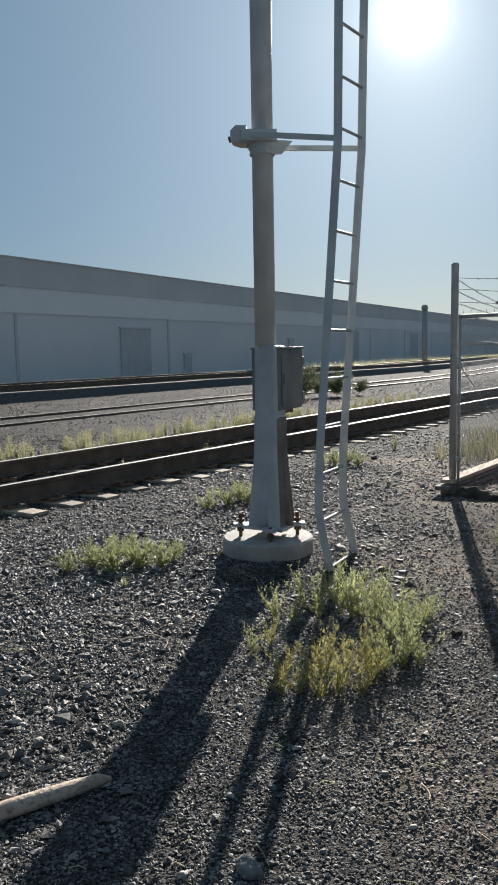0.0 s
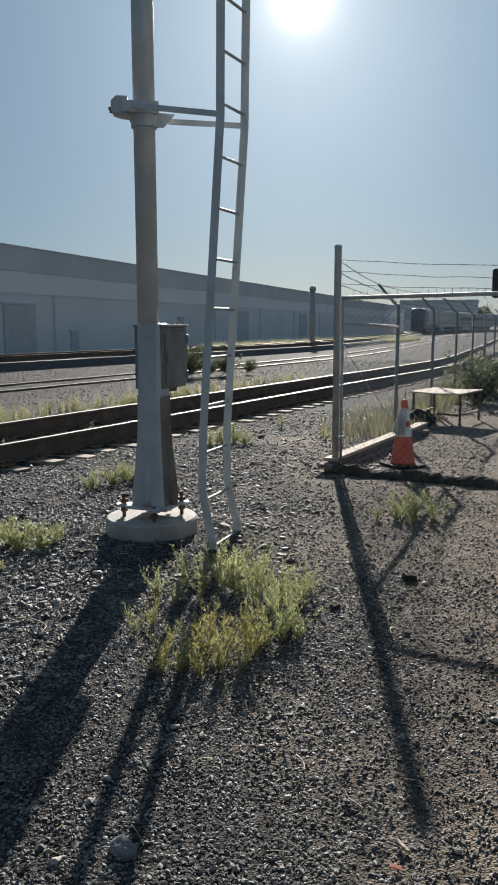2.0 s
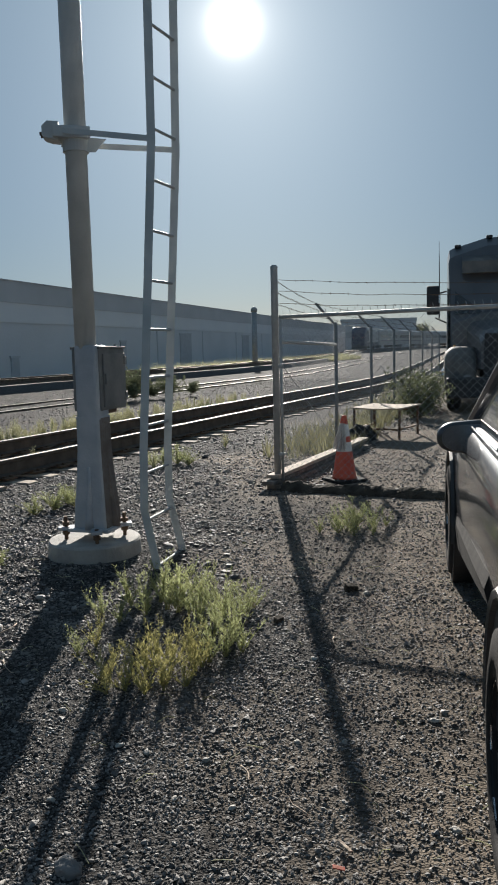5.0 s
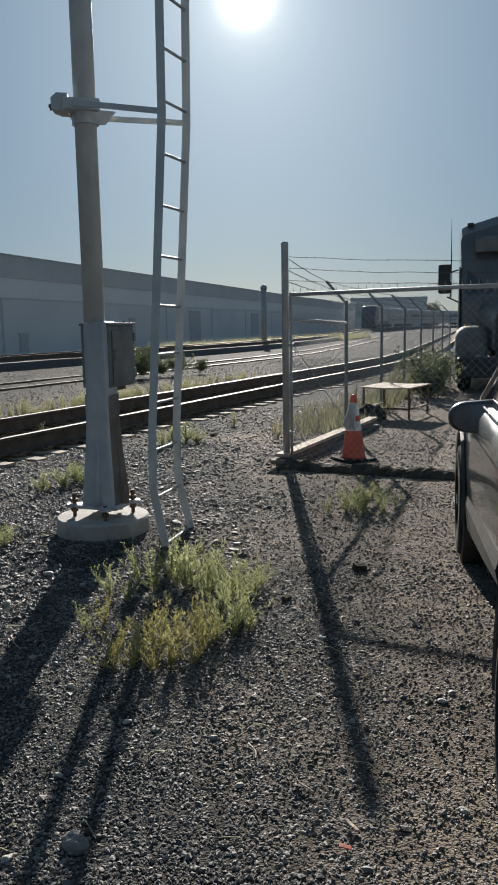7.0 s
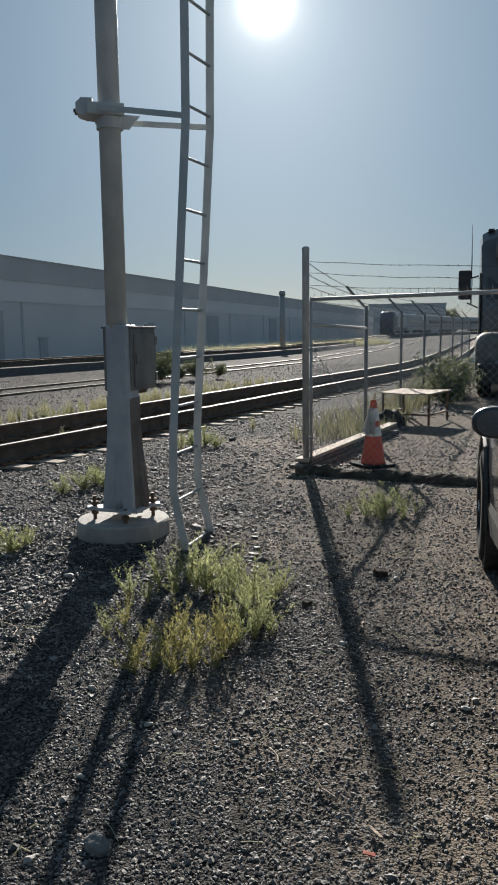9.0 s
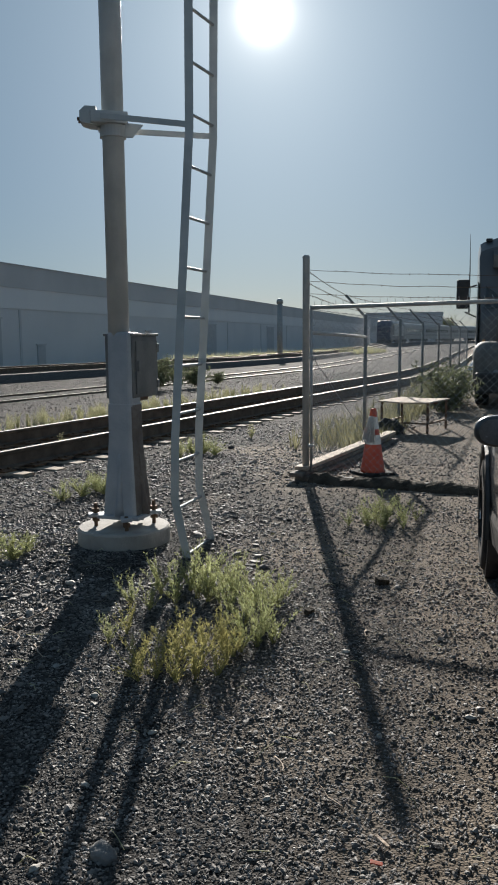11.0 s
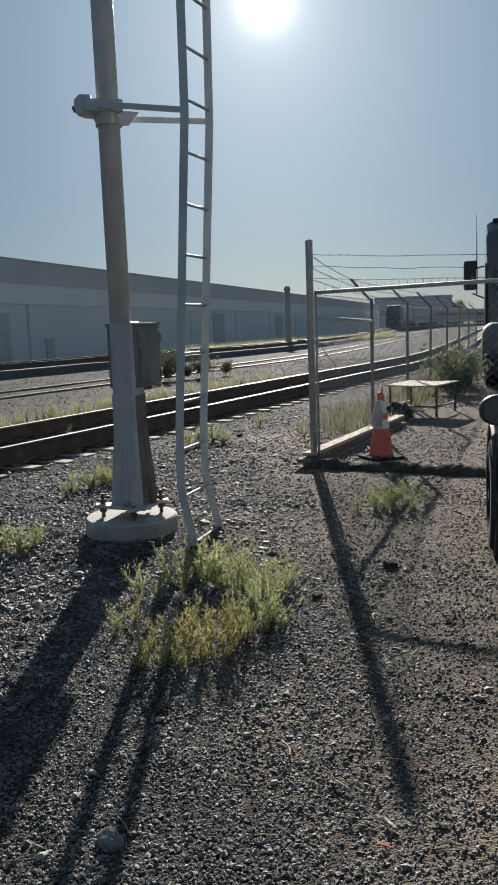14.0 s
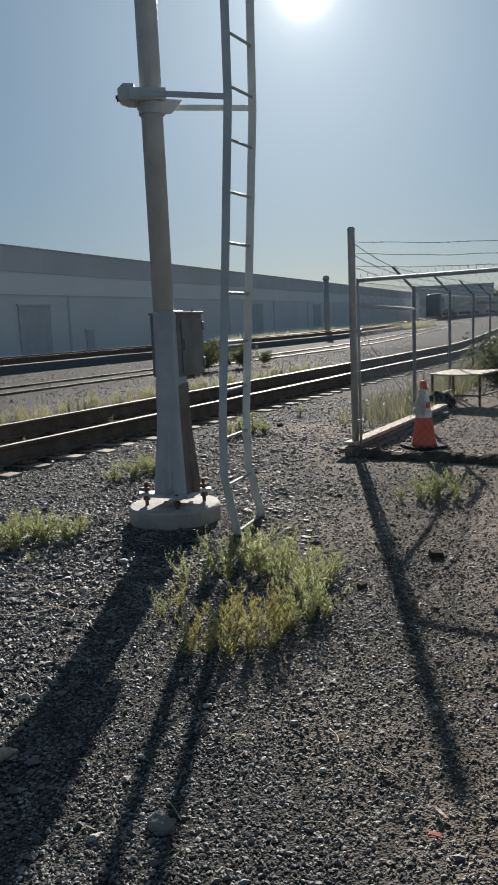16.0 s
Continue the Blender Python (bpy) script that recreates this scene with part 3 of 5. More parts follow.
def signal_mast():
    f = tagged(finish("mast_foundation", loft(bmesh.new(), [
        [Vector((MX + r * math.cos(a), MY + r * math.sin(a), z)) for a in (2 * math.pi * k / 40 for k in range(40))]
        for r, z in ((0.32, -0.15), (0.322, 0.06), (0.318, 0.148), (0.308, 0.16), (0.1, 0.163))]), M_CONCRETE, smooth=False),
        "round concrete foundation with anchor bolts set in gravel", "foundation")
    t = thing("signal_mast", pose(MX, MY, 0.16), "grey steel railway signal mast on a flared cast base", "signal mast")

    def ring(half, z, r, n=3):
        return [Vector((x, y, z)) for x, y in rounded(half * 2, half * 2, r, n)]
    yaw = -24
    turn = pose(0.028, 0, 0, 0, 0, yaw)
    secs = [ring(h, z, r) for h, z, r in ((0.128, 0.085, 0.03), (0.126, 0.12, 0.03), (0.119, 0.24, 0.03), (0.108, 0.38, 0.03), (0.099, 0.5, 0.03), (0.093, 0.62, 0.03), (0.090, 0.84, 0.025))]
    base = part("cast_base", loft(bmesh.new(), [[turn @ p for p in s] for s in secs]), M_CAST, t, "flared cast metal base")
    # the faces turned to +x take the darker brown casting colour
    base.data.materials.append(M_CAST_BROWN)
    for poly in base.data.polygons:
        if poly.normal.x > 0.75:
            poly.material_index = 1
    # one swelling gusset on each face, and a collar where the flare begins
    for a in (0, 90, 180, 270):
        r = pose(0.028, 0, 0, 0, 0, yaw + a)
        secs = []
        for z, hw, y0, y1 in ((0.088, 0.040, 0.118, 0.166), (0.16, 0.034, 0.112, 0.150), (0.28, 0.026, 0.104, 0.131), (0.40, 0.020, 0.096, 0.115), (0.50, 0.015, 0.09, 0.105), (0.515, 0.012, 0.09, 0.097)):
            secs.append([r @ Vector((x, y, z)) for x, y in ((-hw, y0), (-hw * 0.7, (y0 + y1) / 2 + 0.004), (-hw * 0.35, y1), (hw * 0.35, y1), (hw * 0.7, (y0 + y1) / 2 + 0.004), (hw, y0))])
        part("gusset", loft(bmesh.new(), secs), M_CAST_BROWN if a == 270 else M_CAST, base, smooth=True)
    # flange with lugs, anchor bolts and nuts
    plate = bmesh.new()
    box(plate, (0.028, 0, 0.078), (0.31, 0.31, 0.026), (0, 0, yaw), 0.006)
    part("flange", plate, M_CAST, t)
    for k in range(4):
        a = radians(6 + 90 * k)
        x, y = 0.2 * math.cos(a) + 0.008, 0.2 * math.sin(a)
        short = k == 3
        part("lug", boxed((x * 0.93, y * 0.93, 0.082), (0.13, 0.075, 0.022), (0, 0, math.degrees(a)), 0.004), M_CAST, t)
        bolt = part("anchor_bolt", tubed([(x, y, -0.02), (x, y, 0.1 if short else 0.165)], 0.013, 10), M_RUST, t, "rusty threaded anchor bolt")
        for z in (0.04,) if short else (0.05, 0.112):
            part("nut", tubed([(x, y, z - 0.012), (x, y, z + 0.014)], 0.026, 6), M_RUST, bolt)
    # neck, with a deep instrument case behind it
    neck = part("neck", loft(bmesh.new(), [[turn @ p for p in ring(h, z, 0.022)] for h, z in ((0.086, 0.835), (0.084, 0.85), (0.082, 1.31), (0.08, 1.325), (0.072, 1.33))]), M_CAST, t)
    part("neck_seam", loft(bmesh.new(), [[turn @ p for p in ring(h, z, 0.022)] for h, z in ((0.088, 0.828), (0.090, 0.832), (0.090, 0.846), (0.088, 0.85))]), M_CAST, neck)
    case = part("instrument_case", bmesh.new(), M_BOX, t, "weathered instrument case, darkened as on its shaded side")
    bm = box(bmesh.new(), (-0.0125, 0.145, 1.095), (0.205, 0.39, 0.42), bevel=0.010)
    bm.transform(turn)
    bm.to_mesh(case.data)
    bm.free()
    for nm, c, size, mt in (("lid", (-0.0125, 0.147, 1.312), (0.222, 0.405, 0.016), M_BOX), ("case_door", (0.0945, 0.16, 1.09), (0.012, 0.33, 0.36), M_BOX),
                            ("hasp", (0.104, 0.02, 1.10), (0.02, 0.035, 0.07), M_BOX), ("hinge", (0.104, 0.315, 1.22), (0.016, 0.03, 0.06), M_BOX),
                            ("hinge", (0.104, 0.315, 0.97), (0.016, 0.03, 0.06), M_BOX), ("case_foot", (-0.0125, 0.14, 0.872), (0.14, 0.22, 0.03), M_RUST)):
        bm = box(bmesh.new(), c, size, bevel=0.004)
        bm.transform(turn)
        part(nm, bm, mt, case)
    for x, y in ((-0.07, 0.02), (0.06, 0.02), (0.06, 0.26)):
        bm = tubed([(x, y, 1.318), (x, y, 1.338)], 0.011, 6)
        bm.transform(turn)
        part("lid_bolt", bm, M_GALV, case)
    part("conduit", tubed([(0.11, 0.02, 0.84), (0.115, 0.03, 0.72), (0.12, 0.05, 0.02)], 0.017, 8), M_GALV, t)
    part("pole", tubed([(0, 0, 1.3), (0, 0, 6.2)], 0.071, 28), M_SILVER, t, "tall grey steel pole", smooth=True)
    # clamp with two straps out to the ladder
    zc = 2.70
    cl = part("clamp", boxed((-0.03, 0.0, zc), (0.24, 0.21, 0.075), (0, 0, 8), 0.008), M_SILVER, t)
    part("clamp_ear", loft(bmesh.new(), [[Vector((x, y, zc + z)) for y, z in ((-0.09, lo), (-0.09, hi), (0.05, hi), (0.05, lo))]
                                        for x, lo, hi in ((-0.205, -0.02, 0.035), (-0.195, -0.03, 0.045), (-0.17, -0.038, 0.068), (-0.10, -0.05, 0.066))]), M_SILVER, cl)
    part("clamp_collar", tubed([(0, 0, zc - 0.11), (0, 0, zc + 0.02)], 0.086, 24), M_SILVER, cl)
    part("clamp_plate", loft(bmesh.new(), [[Vector((0.075, y, zc - 0.12)), Vector((0.085, y, zc - 0.03)), Vector((0.20, y, zc - 0.04)), Vector((0.13, y, zc - 0.12))] for y in (-0.07, -0.055)]), M_SILVER, cl)
    for k in (-1, 1):
        part("clamp_bolt", tubed([(-0.19, 0.03 * k, zc), (-0.225, 0.03 * k, zc)], 0.012, 6), M_RUST, cl)
    return zc + 0.17


STRAP_Z = signal_mast()


def access_ladder():
    """Straight stiles whose feet kick out near the ground."""
    t = thing("mast_ladder", pose(0, 0, 0), "narrow grey steel ladder standing beside the signal mast", "ladder")
    near = [(0.115, 4.98, -0.05), (0.095, 5.0, 0.04), (0.025, 5.02, 0.42), (0.035, 5.02, 0.8), (0.158, 5.02, 2.72), (0.168, 5.02, 3.72)]
    far = [(0.29, 5.42, -0.05), (0.275, 5.42, 0.04), (0.195, 5.40, 0.42), (0.198, 5.38, 0.8), (0.318, 5.30, 2.72), (0.335, 5.30, 3.72)]

    def on(line, z):
        for a, b in zip(line, line[1:]):
            if a[2] <= z <= b[2]:
                k = (z - a[2]) / (b[2] - a[2])
                return Vector(a).lerp(Vector(b), k)
        return Vector(line[-1])
    for line in (near, far):
        bm = bmesh.new()
        secs = []
        for p in line:
            secs.append([Vector(p) + Vector((x, y, 0)) for x, y in ((-0.026, -0.006), (0.026, -0.012), (0.026, 0.006), (-0.026, 0.012))])
        part("stile", loft(bm, secs), M_SILVER, t)
    z = 0.045
    while z < 3.7:
        a, b = on(near, z), on(far, z)
        part("rung", tubed([a, b], 0.0095, 8), M_GALV, t)
        z += 0.3068
    for line, y in ((near, -0.09), (far, 0.09)):
        b = on(line, STRAP_Z - 0.13)
        a = Vector((MX - 0.1, MY + y, STRAP_Z - (0.045 if y > 0 else 0)))
        d = (b - a)
        part("strap", boxed((a + d / 2)[:], (d.length, 0.012, 0.036), (0, -math.degrees(math.asin(d.z / d.length)), math.degrees(math.atan2(d.y, d.x))), 0.003), M_SILVER, t)


access_ladder()


# ---- yard fence and gate ----
GP = Vector((1.373, 7.93, 0))


def diagonals(bm, o, ex, L, z0, z1, r=0.0013, pitch=0.075):
    """Chain-link fabric: two families of slanting wires, woven a wire's width apart."""
    n = ex.cross(Vector((0, 0, 1)))
    h = z1 - z0
    k = -h
    while k < L:
        for sgn in (1, -1):
            a, b = (k, z0), (k + h, z1)
            if sgn < 0:
                a, b = (k, z1), (k + h, z0)
            (xa, za), (xb, zb) = a, b
            if xa < 0:
                za += (0 - xa) / h * (zb - za)
                xa = 0
            if xb > L:
                zb = za + (L - xa) / (xb - xa) * (zb - za)
                xb = L
            if xb - xa > 0.02:
                m = max(2, int((xb - xa) / 0.25))
                pts = []
                for i in range(m + 1):
                    u = i / m
                    pts.append(o + ex * (xa + (xb - xa) * u) + Vector((0, 0, za + (zb - za) * u)) + n * (0.0017 * sgn))
                tube(bm, pts, r, 3, False)
        k += pitch
    return bm


def barbed(bm, a, b, wobble=0.012, slack=0.05):
    a, b = Vector(a), Vector(b)
    L = (b - a).length
    n = max(4, int(L / 0.09))
    pts = []
    for i in range(n + 1):
        u = i / n
        p = a.lerp(b, u)
        sag = -slack * L / 3 * 4 * u * (1 - u)
        pts.append(p + Vector((0, 0, sag + wobble * noise.noise((p.x * 3, p.y * 3, a.z * 9)))))
    tube(bm, pts, 0.0028, 4)
    for p, q in zip(pts[1::1], pts[2::1]):
        d = Vector((random.uniform(-1, 1), random.uniform(-1, 1), random.uniform(-1, 1))).normalized() * 0.013
        tube(bm, [p - d, p + d], 0.0014, 3)
        d = Vector((-d.y, d.x, d.z))
        tube(bm, [p - d, p + d], 0.0014, 3)
    return bm


def gate():
    L = 3.9
    o = GP + V * 0.058
    t = thing("yard_gate", pose(0, 0, 0), "closed galvanised chain-link gate across the yard entrance", "gate")
    e = lambda s, z: o + V * s + Vector((0, 0, z))
    part("top_rail", tubed([e(0, 1.745), e(L, 1.78)], 0.02, 12), M_GALV, t, smooth=True)
    part("bottom_rail", tubed([e(0, 0.035), e(L, 0.035)], 0.016, 12), M_POST, t, smooth=True)
    for s in (0.0, L):
        part("gate_stile", tubed([e(s, 0.08), e(s, 1.765)], 0.014, 12), M_GALV, t, smooth=True)
    part("chain_link_mesh", diagonals(bmesh.new(), e(0, 0), V, L, 0.1, 1.77), M_GALV, t, "diamond wire mesh")
    tw = bmesh.new()
    s = 0.03
    while s < L:
        tube(tw, [e(s, 1.745 + 0.009 * s), e(s + 0.004, 1.785 + 0.009 * s), e(s - 0.004, 1.806 + 0.009 * s)], [0.0035, 0.003, 0.002], 4)
        s += 0.075
    part("wire_barbs", tw, M_GALV, t, "twisted wire ends above the top rail")["kind"] = "stuff"
    for k in (0.35, 1.25):
        part("hinge", boxed((GP + V * 0.05 + Vector((0, 0, k)))[:], (0.07, 0.04, 0.03), (0, 0, -31), 0.006), M_GALV, t)
    tagged(finish("gate_post", tube(bmesh.new(), [GP + Vector((0, 0, -0.2)), GP + Vector((0, 0, 2.225)), GP + Vector((0, 0, 2.245)), GP + Vector((0, 0, 2.262))], [0.036, 0.036, 0.039, 0.026], 24), M_GALV, smooth=True),
           "tall galvanised steel gate post with a cap", "post")
    far = GP + V * (L + 0.25)
    tagged(finish("gate_post", tube(bmesh.new(), [far + Vector((0, 0, -0.2)), far + Vector((0, 0, 2.2))], 0.044, 20), M_GALV, smooth=True),
           "tall galvanised steel gate post", "post")
    w = thing("barbed_wire", pose(0, 0, 0), "three slack strands of barbed wire above the gate", "barbed wire", "barbed wire strands")
    for z0, z1 in ((2.12, 2.04), (2.0, 1.95), (1.885, 1.88)):
        part("strand", barbed(bmesh.new(), GP + V * 0.045 + Vector((0, 0, z0)), far + Vector((0, 0, z1 - 0.06))), M_RUST, w)


def fence():
    t = thing("chain_link_fence", pose(0, 0, 0), "chain-link fence with barbed wire arms along the track", "fence")
    out = Vector((-0.9063, 0.4226, 0))
    n, gap = 7, 3.05
    tops = []
    for k in range(1, n + 1):
        p = GP + FDIR * gap * k
        part("line_post", tubed([p + Vector((0, 0, -0.2)), p + Vector((0, 0, 1.76))], 0.025, 12), M_POST, t, smooth=True)
        part("wire_arm", tubed([p + Vector((0, 0, 1.72)), p + out * 0.28 + Vector((0, 0, 2.03))], 0.018, 8), M_POST, t)
        tops.append(p)
    part("brace_rail", tubed([GP + Vector((0, 0, 1.5)), GP + FDIR * gap + Vector((0, 0, 1.46))], 0.02, 10), M_GALV, t, smooth=True)
    part("top_wire", tubed([GP + Vector((0, 0, 1.74)), tops[-1] + Vector((0, 0, 1.72))], 0.004, 6), M_GALV, t)
    part("chain_link_mesh", diagonals(bmesh.new(), GP + FDIR * 0.05, FDIR, gap * n - 0.05, 0.03, 1.74), M_GALV, t, "diamond wire mesh")
    part("tension_wire", tubed([GP + FDIR * 0.02 + Vector((0, 0, 1.35)), GP + FDIR * gap + Vector((0, 0, 0.1))], 0.004, 6), M_GALV, t, "diagonal truss rod")
    for z0, f in ((2.12, 1.0), (2.0, 0.62), (1.885, 0.28)):
        bm = bmesh.new()
        a = GP + Vector((0, 0, z0))
        for p in tops:
            b = p + out * 0.28 * f + Vector((0, 0, 1.72 + 0.31 * f))
            barbed(bm, a, b, 0.006, 0.015)
            a = b
        part("barbed_strand", bm, M_RUST, t)


gate()
fence()


# ---- vehicles ----
def wheel(parent, c, r, w, axis, spokes=5, rim_mat=None):
    """A tyre with tread shoulders and a spoked rim; axis the outward direction."""
    c, axis = Vector(c), Vector(axis).normalized()
    prof = [(0.60, -0.5), (0.80, -0.5), (0.94, -0.46), (1.0, -0.34), (1.0, 0.34), (0.94, 0.46), (0.80, 0.5), (0.60, 0.5), (0.58, 0.3), (0.58, -0.3)]
    e1 = Vector((0, 0, 1))
    e2 = axis.cross(e1)
    bm = bmesh.new()
    secs = []
    for k in range(40):
        a = 2 * math.pi * k / 40
        d = e1 * math.cos(a) + e2 * math.sin(a)
        secs.append([c + d * r * q + axis * w * s for q, s in prof])
    rings = [[bm.verts.new(p) for p in s] for s in secs]
    n = len(prof)
    for i in range(40):
        a, b = rings[i], rings[(i + 1) % 40]
        for k in range(n):
            bm.faces.new((a[k], a[(k + 1) % n], b[(k + 1) % n], b[k]))
    bmesh.ops.recalc_face_normals(bm, faces=bm.faces)
    w_ob = part("wheel", bm, M_RUBBER, parent, "black rubber tyre on a bright rim", smooth=True)
    rm = rim_mat or M_CHROME
    bm = bmesh.new()
    o = c + axis * w * 0.34
    tube(bm, [o - axis * w * 0.5, o - axis * w * 0.1, o + axis * w * 0.1, o + axis * w * 0.14], [r * 0.59, r * 0.57, r * 0.60, r * 0.56], 36, False)
    part("rim", bm, rm, w_ob, smooth=True)
    part("hub", tubed([o - axis * w * 0.2, o + axis * w * 0.06], r * 0.14, 16), rm, w_ob)
    for k in range(spokes):
        a = 2 * math.pi * k / spokes
        d = e1 * math.cos(a) + e2 * math.sin(a)
        s = axis.cross(d)
        bm = bmesh.new()
        loft(bm, [[o + d * r * q + s * h + axis * z for h, z in ((-hw, -0.02), (hw, -0.02), (hw * 0.7, 0.012), (-hw * 0.7, 0.012))] for q, hw in ((0.1, 0.035), (0.58, 0.045))])
        part("spoke", bm, rm, w_ob)
    return w_ob


def parked_car():
    """Dark sport-utility car; local x right, y forward, origin midway between the rear wheels."""
    rear = Vector((0.985, 1.81, 0))
    d = Vector((0.322, 0.947, 0))
    yaw = -math.degrees(math.atan2(d.x, d.y))
    right = Vector((d.y, -d.x, 0))
    half = 0.93
    c = rear + right * half
    t = thing("parked_car", pose(c.x, c.y, 0, 0, 0, yaw), "dark metallic parked car with chrome window trim", "car")

    def sec(y, w, zb, zbelt, tumble=0.05):
        """Lower body section: sill, bulging flank, shoulder."""
        h = w / 2
        pts = [(-h + 0.10, zb), (-h + 0.025, zb + 0.05), (-h + 0.005, zb + 0.22), (-h, (zb + zbelt) / 2 + 0.05), (-h + 0.012, zbelt - 0.14), (-h + 0.03, zbelt - 0.05), (-h + 0.08, zbelt)]
        return [Vector((x, y, z)) for x, z in pts] + [Vector((-x, y, z)) for x, z in pts[::-1]]
    part("body", loft(bmesh.new(), [sec(y, w, zb, zt) for y, w, zb, zt in (
        (-0.98, 1.5, 0.42, 0.86), (-0.93, 1.70, 0.33, 0.98), (-0.6, 1.84, 0.30, 1.04), (0.0, 1.86, 0.45, 1.05), (0.9, 1.86, 0.50, 1.04), (1.8, 1.86, 0.34, 1.02),
        (2.3, 1.86, 0.26, 1.0), (2.85, 1.86, 0.28, 0.96), (3.3, 1.82, 0.28, 0.9), (3.55, 1.70, 0.28, 0.82), (3.68, 1.45, 0.30, 0.72))]), M_CARPAINT, t, "dark metallic painted body", smooth=True)
    for x in (-1, 1):
        # wheel arch lips and the dark wells inside
        for y in (0.0, 2.75):
            bm = bmesh.new()
            pts = [Vector((x * 0.932, y + 0.43 * math.cos(a), 0.36 + 0.43 * math.sin(a))) for a in (radians(v) for v in range(-8, 189, 14))]
            tube(bm, pts, 0.022, 6)
            part("wheel_arch", bm, M_TRIM, t, "black arch trim")
            part("wheel_well", tubed([(x * 0.6, y, 0.36), (x * 0.933, y, 0.36)], 0.405, 28), M_TRIM, t)
            wheel(t, (x * 0.845, y, 0.355), 0.355, 0.225, (x, 0, 0), 7)
        # the lower cladding sweeps up towards the rear arch
        sill = []
        for y in (0.62, 0.7, 1.1, 1.6, 2.24, 2.32):
            lift = 0.17 * max(0.0, 2.2 - y)
            sill.append([Vector((x * px, y, z)) for px, z in ((0.80, 0.27 + lift), (0.89, 0.265 + lift), (0.922, 0.30 + lift), (0.936, 0.45 + 0.65 * lift), (0.92, 0.50 + 0.65 * lift), (0.80, 0.50 + 0.65 * lift))])
        part("rocker_trim", loft(bmesh.new(), sill), M_RUBBER, t, "black lower side cladding")
        for y in (0.62, 1.58):
            part("door_handle", boxed((x * 0.917, y, 0.84), (0.014, 0.15, 0.024), bevel=0.006), M_RUBBER, t)
        m = loft(bmesh.new(), [[Vector((x * (0.845 + px), 2.0 + q, 0.955 + pz * (1.0 - 0.9 * (px + 0.1)))) for px, pz in rounded(w, h, min(w, h) * 0.42, 5)]
                               for q, w, h in ((0.0, 0.38, 0.185), (0.03, 0.40, 0.20), (0.09, 0.39, 0.19), (0.14, 0.32, 0.15), (0.17, 0.2, 0.09))])
        mir = part("side_mirror", m, M_CARPAINT, t, "dark painted mirror housing", smooth=True)
        part("mirror_glass", loft(bmesh.new(), [[Vector((x * (0.845 + px), q, 0.955 + pz * (1.0 - 0.9 * (px + 0.1)))) for px, pz in rounded(0.35, 0.16, 0.066, 5)] for q in (1.996, 2.004)]), M_MIRROR, mir)
        part("mirror_arm", boxed((x * 0.82, 2.06, 0.93), (0.14, 0.07, 0.05), bevel=0.015), M_TRIM, mir)
        part("headlight", boxed((x * 0.70, 3.47, 0.70), (0.30, 0.26, 0.14), (0, 0, -x * 28), 0.04), M_LAMP, t)
        part("tail_light", boxed((x * 0.76, -0.90, 0.86), (0.18, 0.14, 0.26), (0, 0, x * 20), 0.03), M_RED, t)
    # cabin: glass house, pillars, roof
    gh = bmesh.new()
    loft(gh, [[Vector(p) for p in ((-0.84, -0.85, 1.02), (0.84, -0.85, 1.02), (0.84, 2.38, 0.98), (-0.84, 2.38, 0.98))],
              [Vector(p) for p in ((-0.68, -0.62, 1.52), (0.68, -0.62, 1.52), (0.68, 1.45, 1.54), (-0.68, 1.45, 1.54))]])
    part("glass_house", gh, M_GLASS, t, "dark tinted windows")
    part("roof", loft(bmesh.new(), [[Vector((x, y, z)) for x, y in [(px, 0.42 + py) for px, py in rounded(w, L, 0.18, 4)]] for w, L, z in ((1.42, 2.18, 1.515), (1.44, 2.2, 1.55), (1.30, 2.0, 1.60), (0.9, 1.5, 1.62))]), M_CARPAINT, t, smooth=True)
    for x in (-1, 1):
        for a, b in (((0.845, 2.36, 0.985), (0.69, 1.46, 1.53)), ((0.845, 0.95, 1.02), (0.69, 0.85, 1.53)), ((0.845, -0.1, 1.03), (0.69, -0.15, 1.52)), ((0.845, -0.84, 1.02), (0.69, -0.62, 1.52))):
            part("pillar", tubed([(x * a[0], a[1], a[2]), (x * b[0], b[1], b[2])], 0.032, 8), M_CARPAINT, t)
        part("window_trim", tubed([(x * 0.868, -0.8, 1.04), (x * 0.872, 0.8, 1.045), (x * 0.868, 2.3, 1.0)], 0.010, 8), M_CHROME, t, "chrome strip below the windows")
        part("upper_trim", tubed([(x * 0.862, 2.33, 1.0), (x * 0.71, 1.46, 1.52), (x * 0.70, -0.5, 1.50)], 0.009, 8), M_CHROME, t, "chrome strip round the windows")
    part("bonnet", loft(bmesh.new(), [[Vector((px, y, z + (0.02 if abs(px) < 0.5 else 0))) for px, z in ((-hw, z0 - 0.04), (-hw * 0.9, z0), (-hw * 0.4, z0 + 0.03), (hw * 0.4, z0 + 0.03), (hw * 0.9, z0), (hw, z0 - 0.04))]
                                       for y, hw, z0 in ((2.3, 0.83, 1.03), (2.9, 0.82, 0.98), (3.4, 0.74, 0.88), (3.58, 0.62, 0.80))]), M_CARPAINT, t, smooth=True)
    part("bumper", boxed((0, 3.66, 0.42), (1.55, 0.16, 0.26), bevel=0.06), M_TRIM, t)
    part("rear_bumper", boxed((0, -0.97, 0.48), (1.6, 0.16, 0.28), bevel=0.06), M_TRIM, t)
    part("grille", boxed((0, 3.70, 0.66), (0.8, 0.06, 0.18), bevel=0.02), M_CHROME, t)
    # long wheelbase: everything ahead of the front doors sits a little further on
    done = set()
    for ob in t.children_recursive:
        if ob.data.name not in done:
            done.add(ob.data.name)
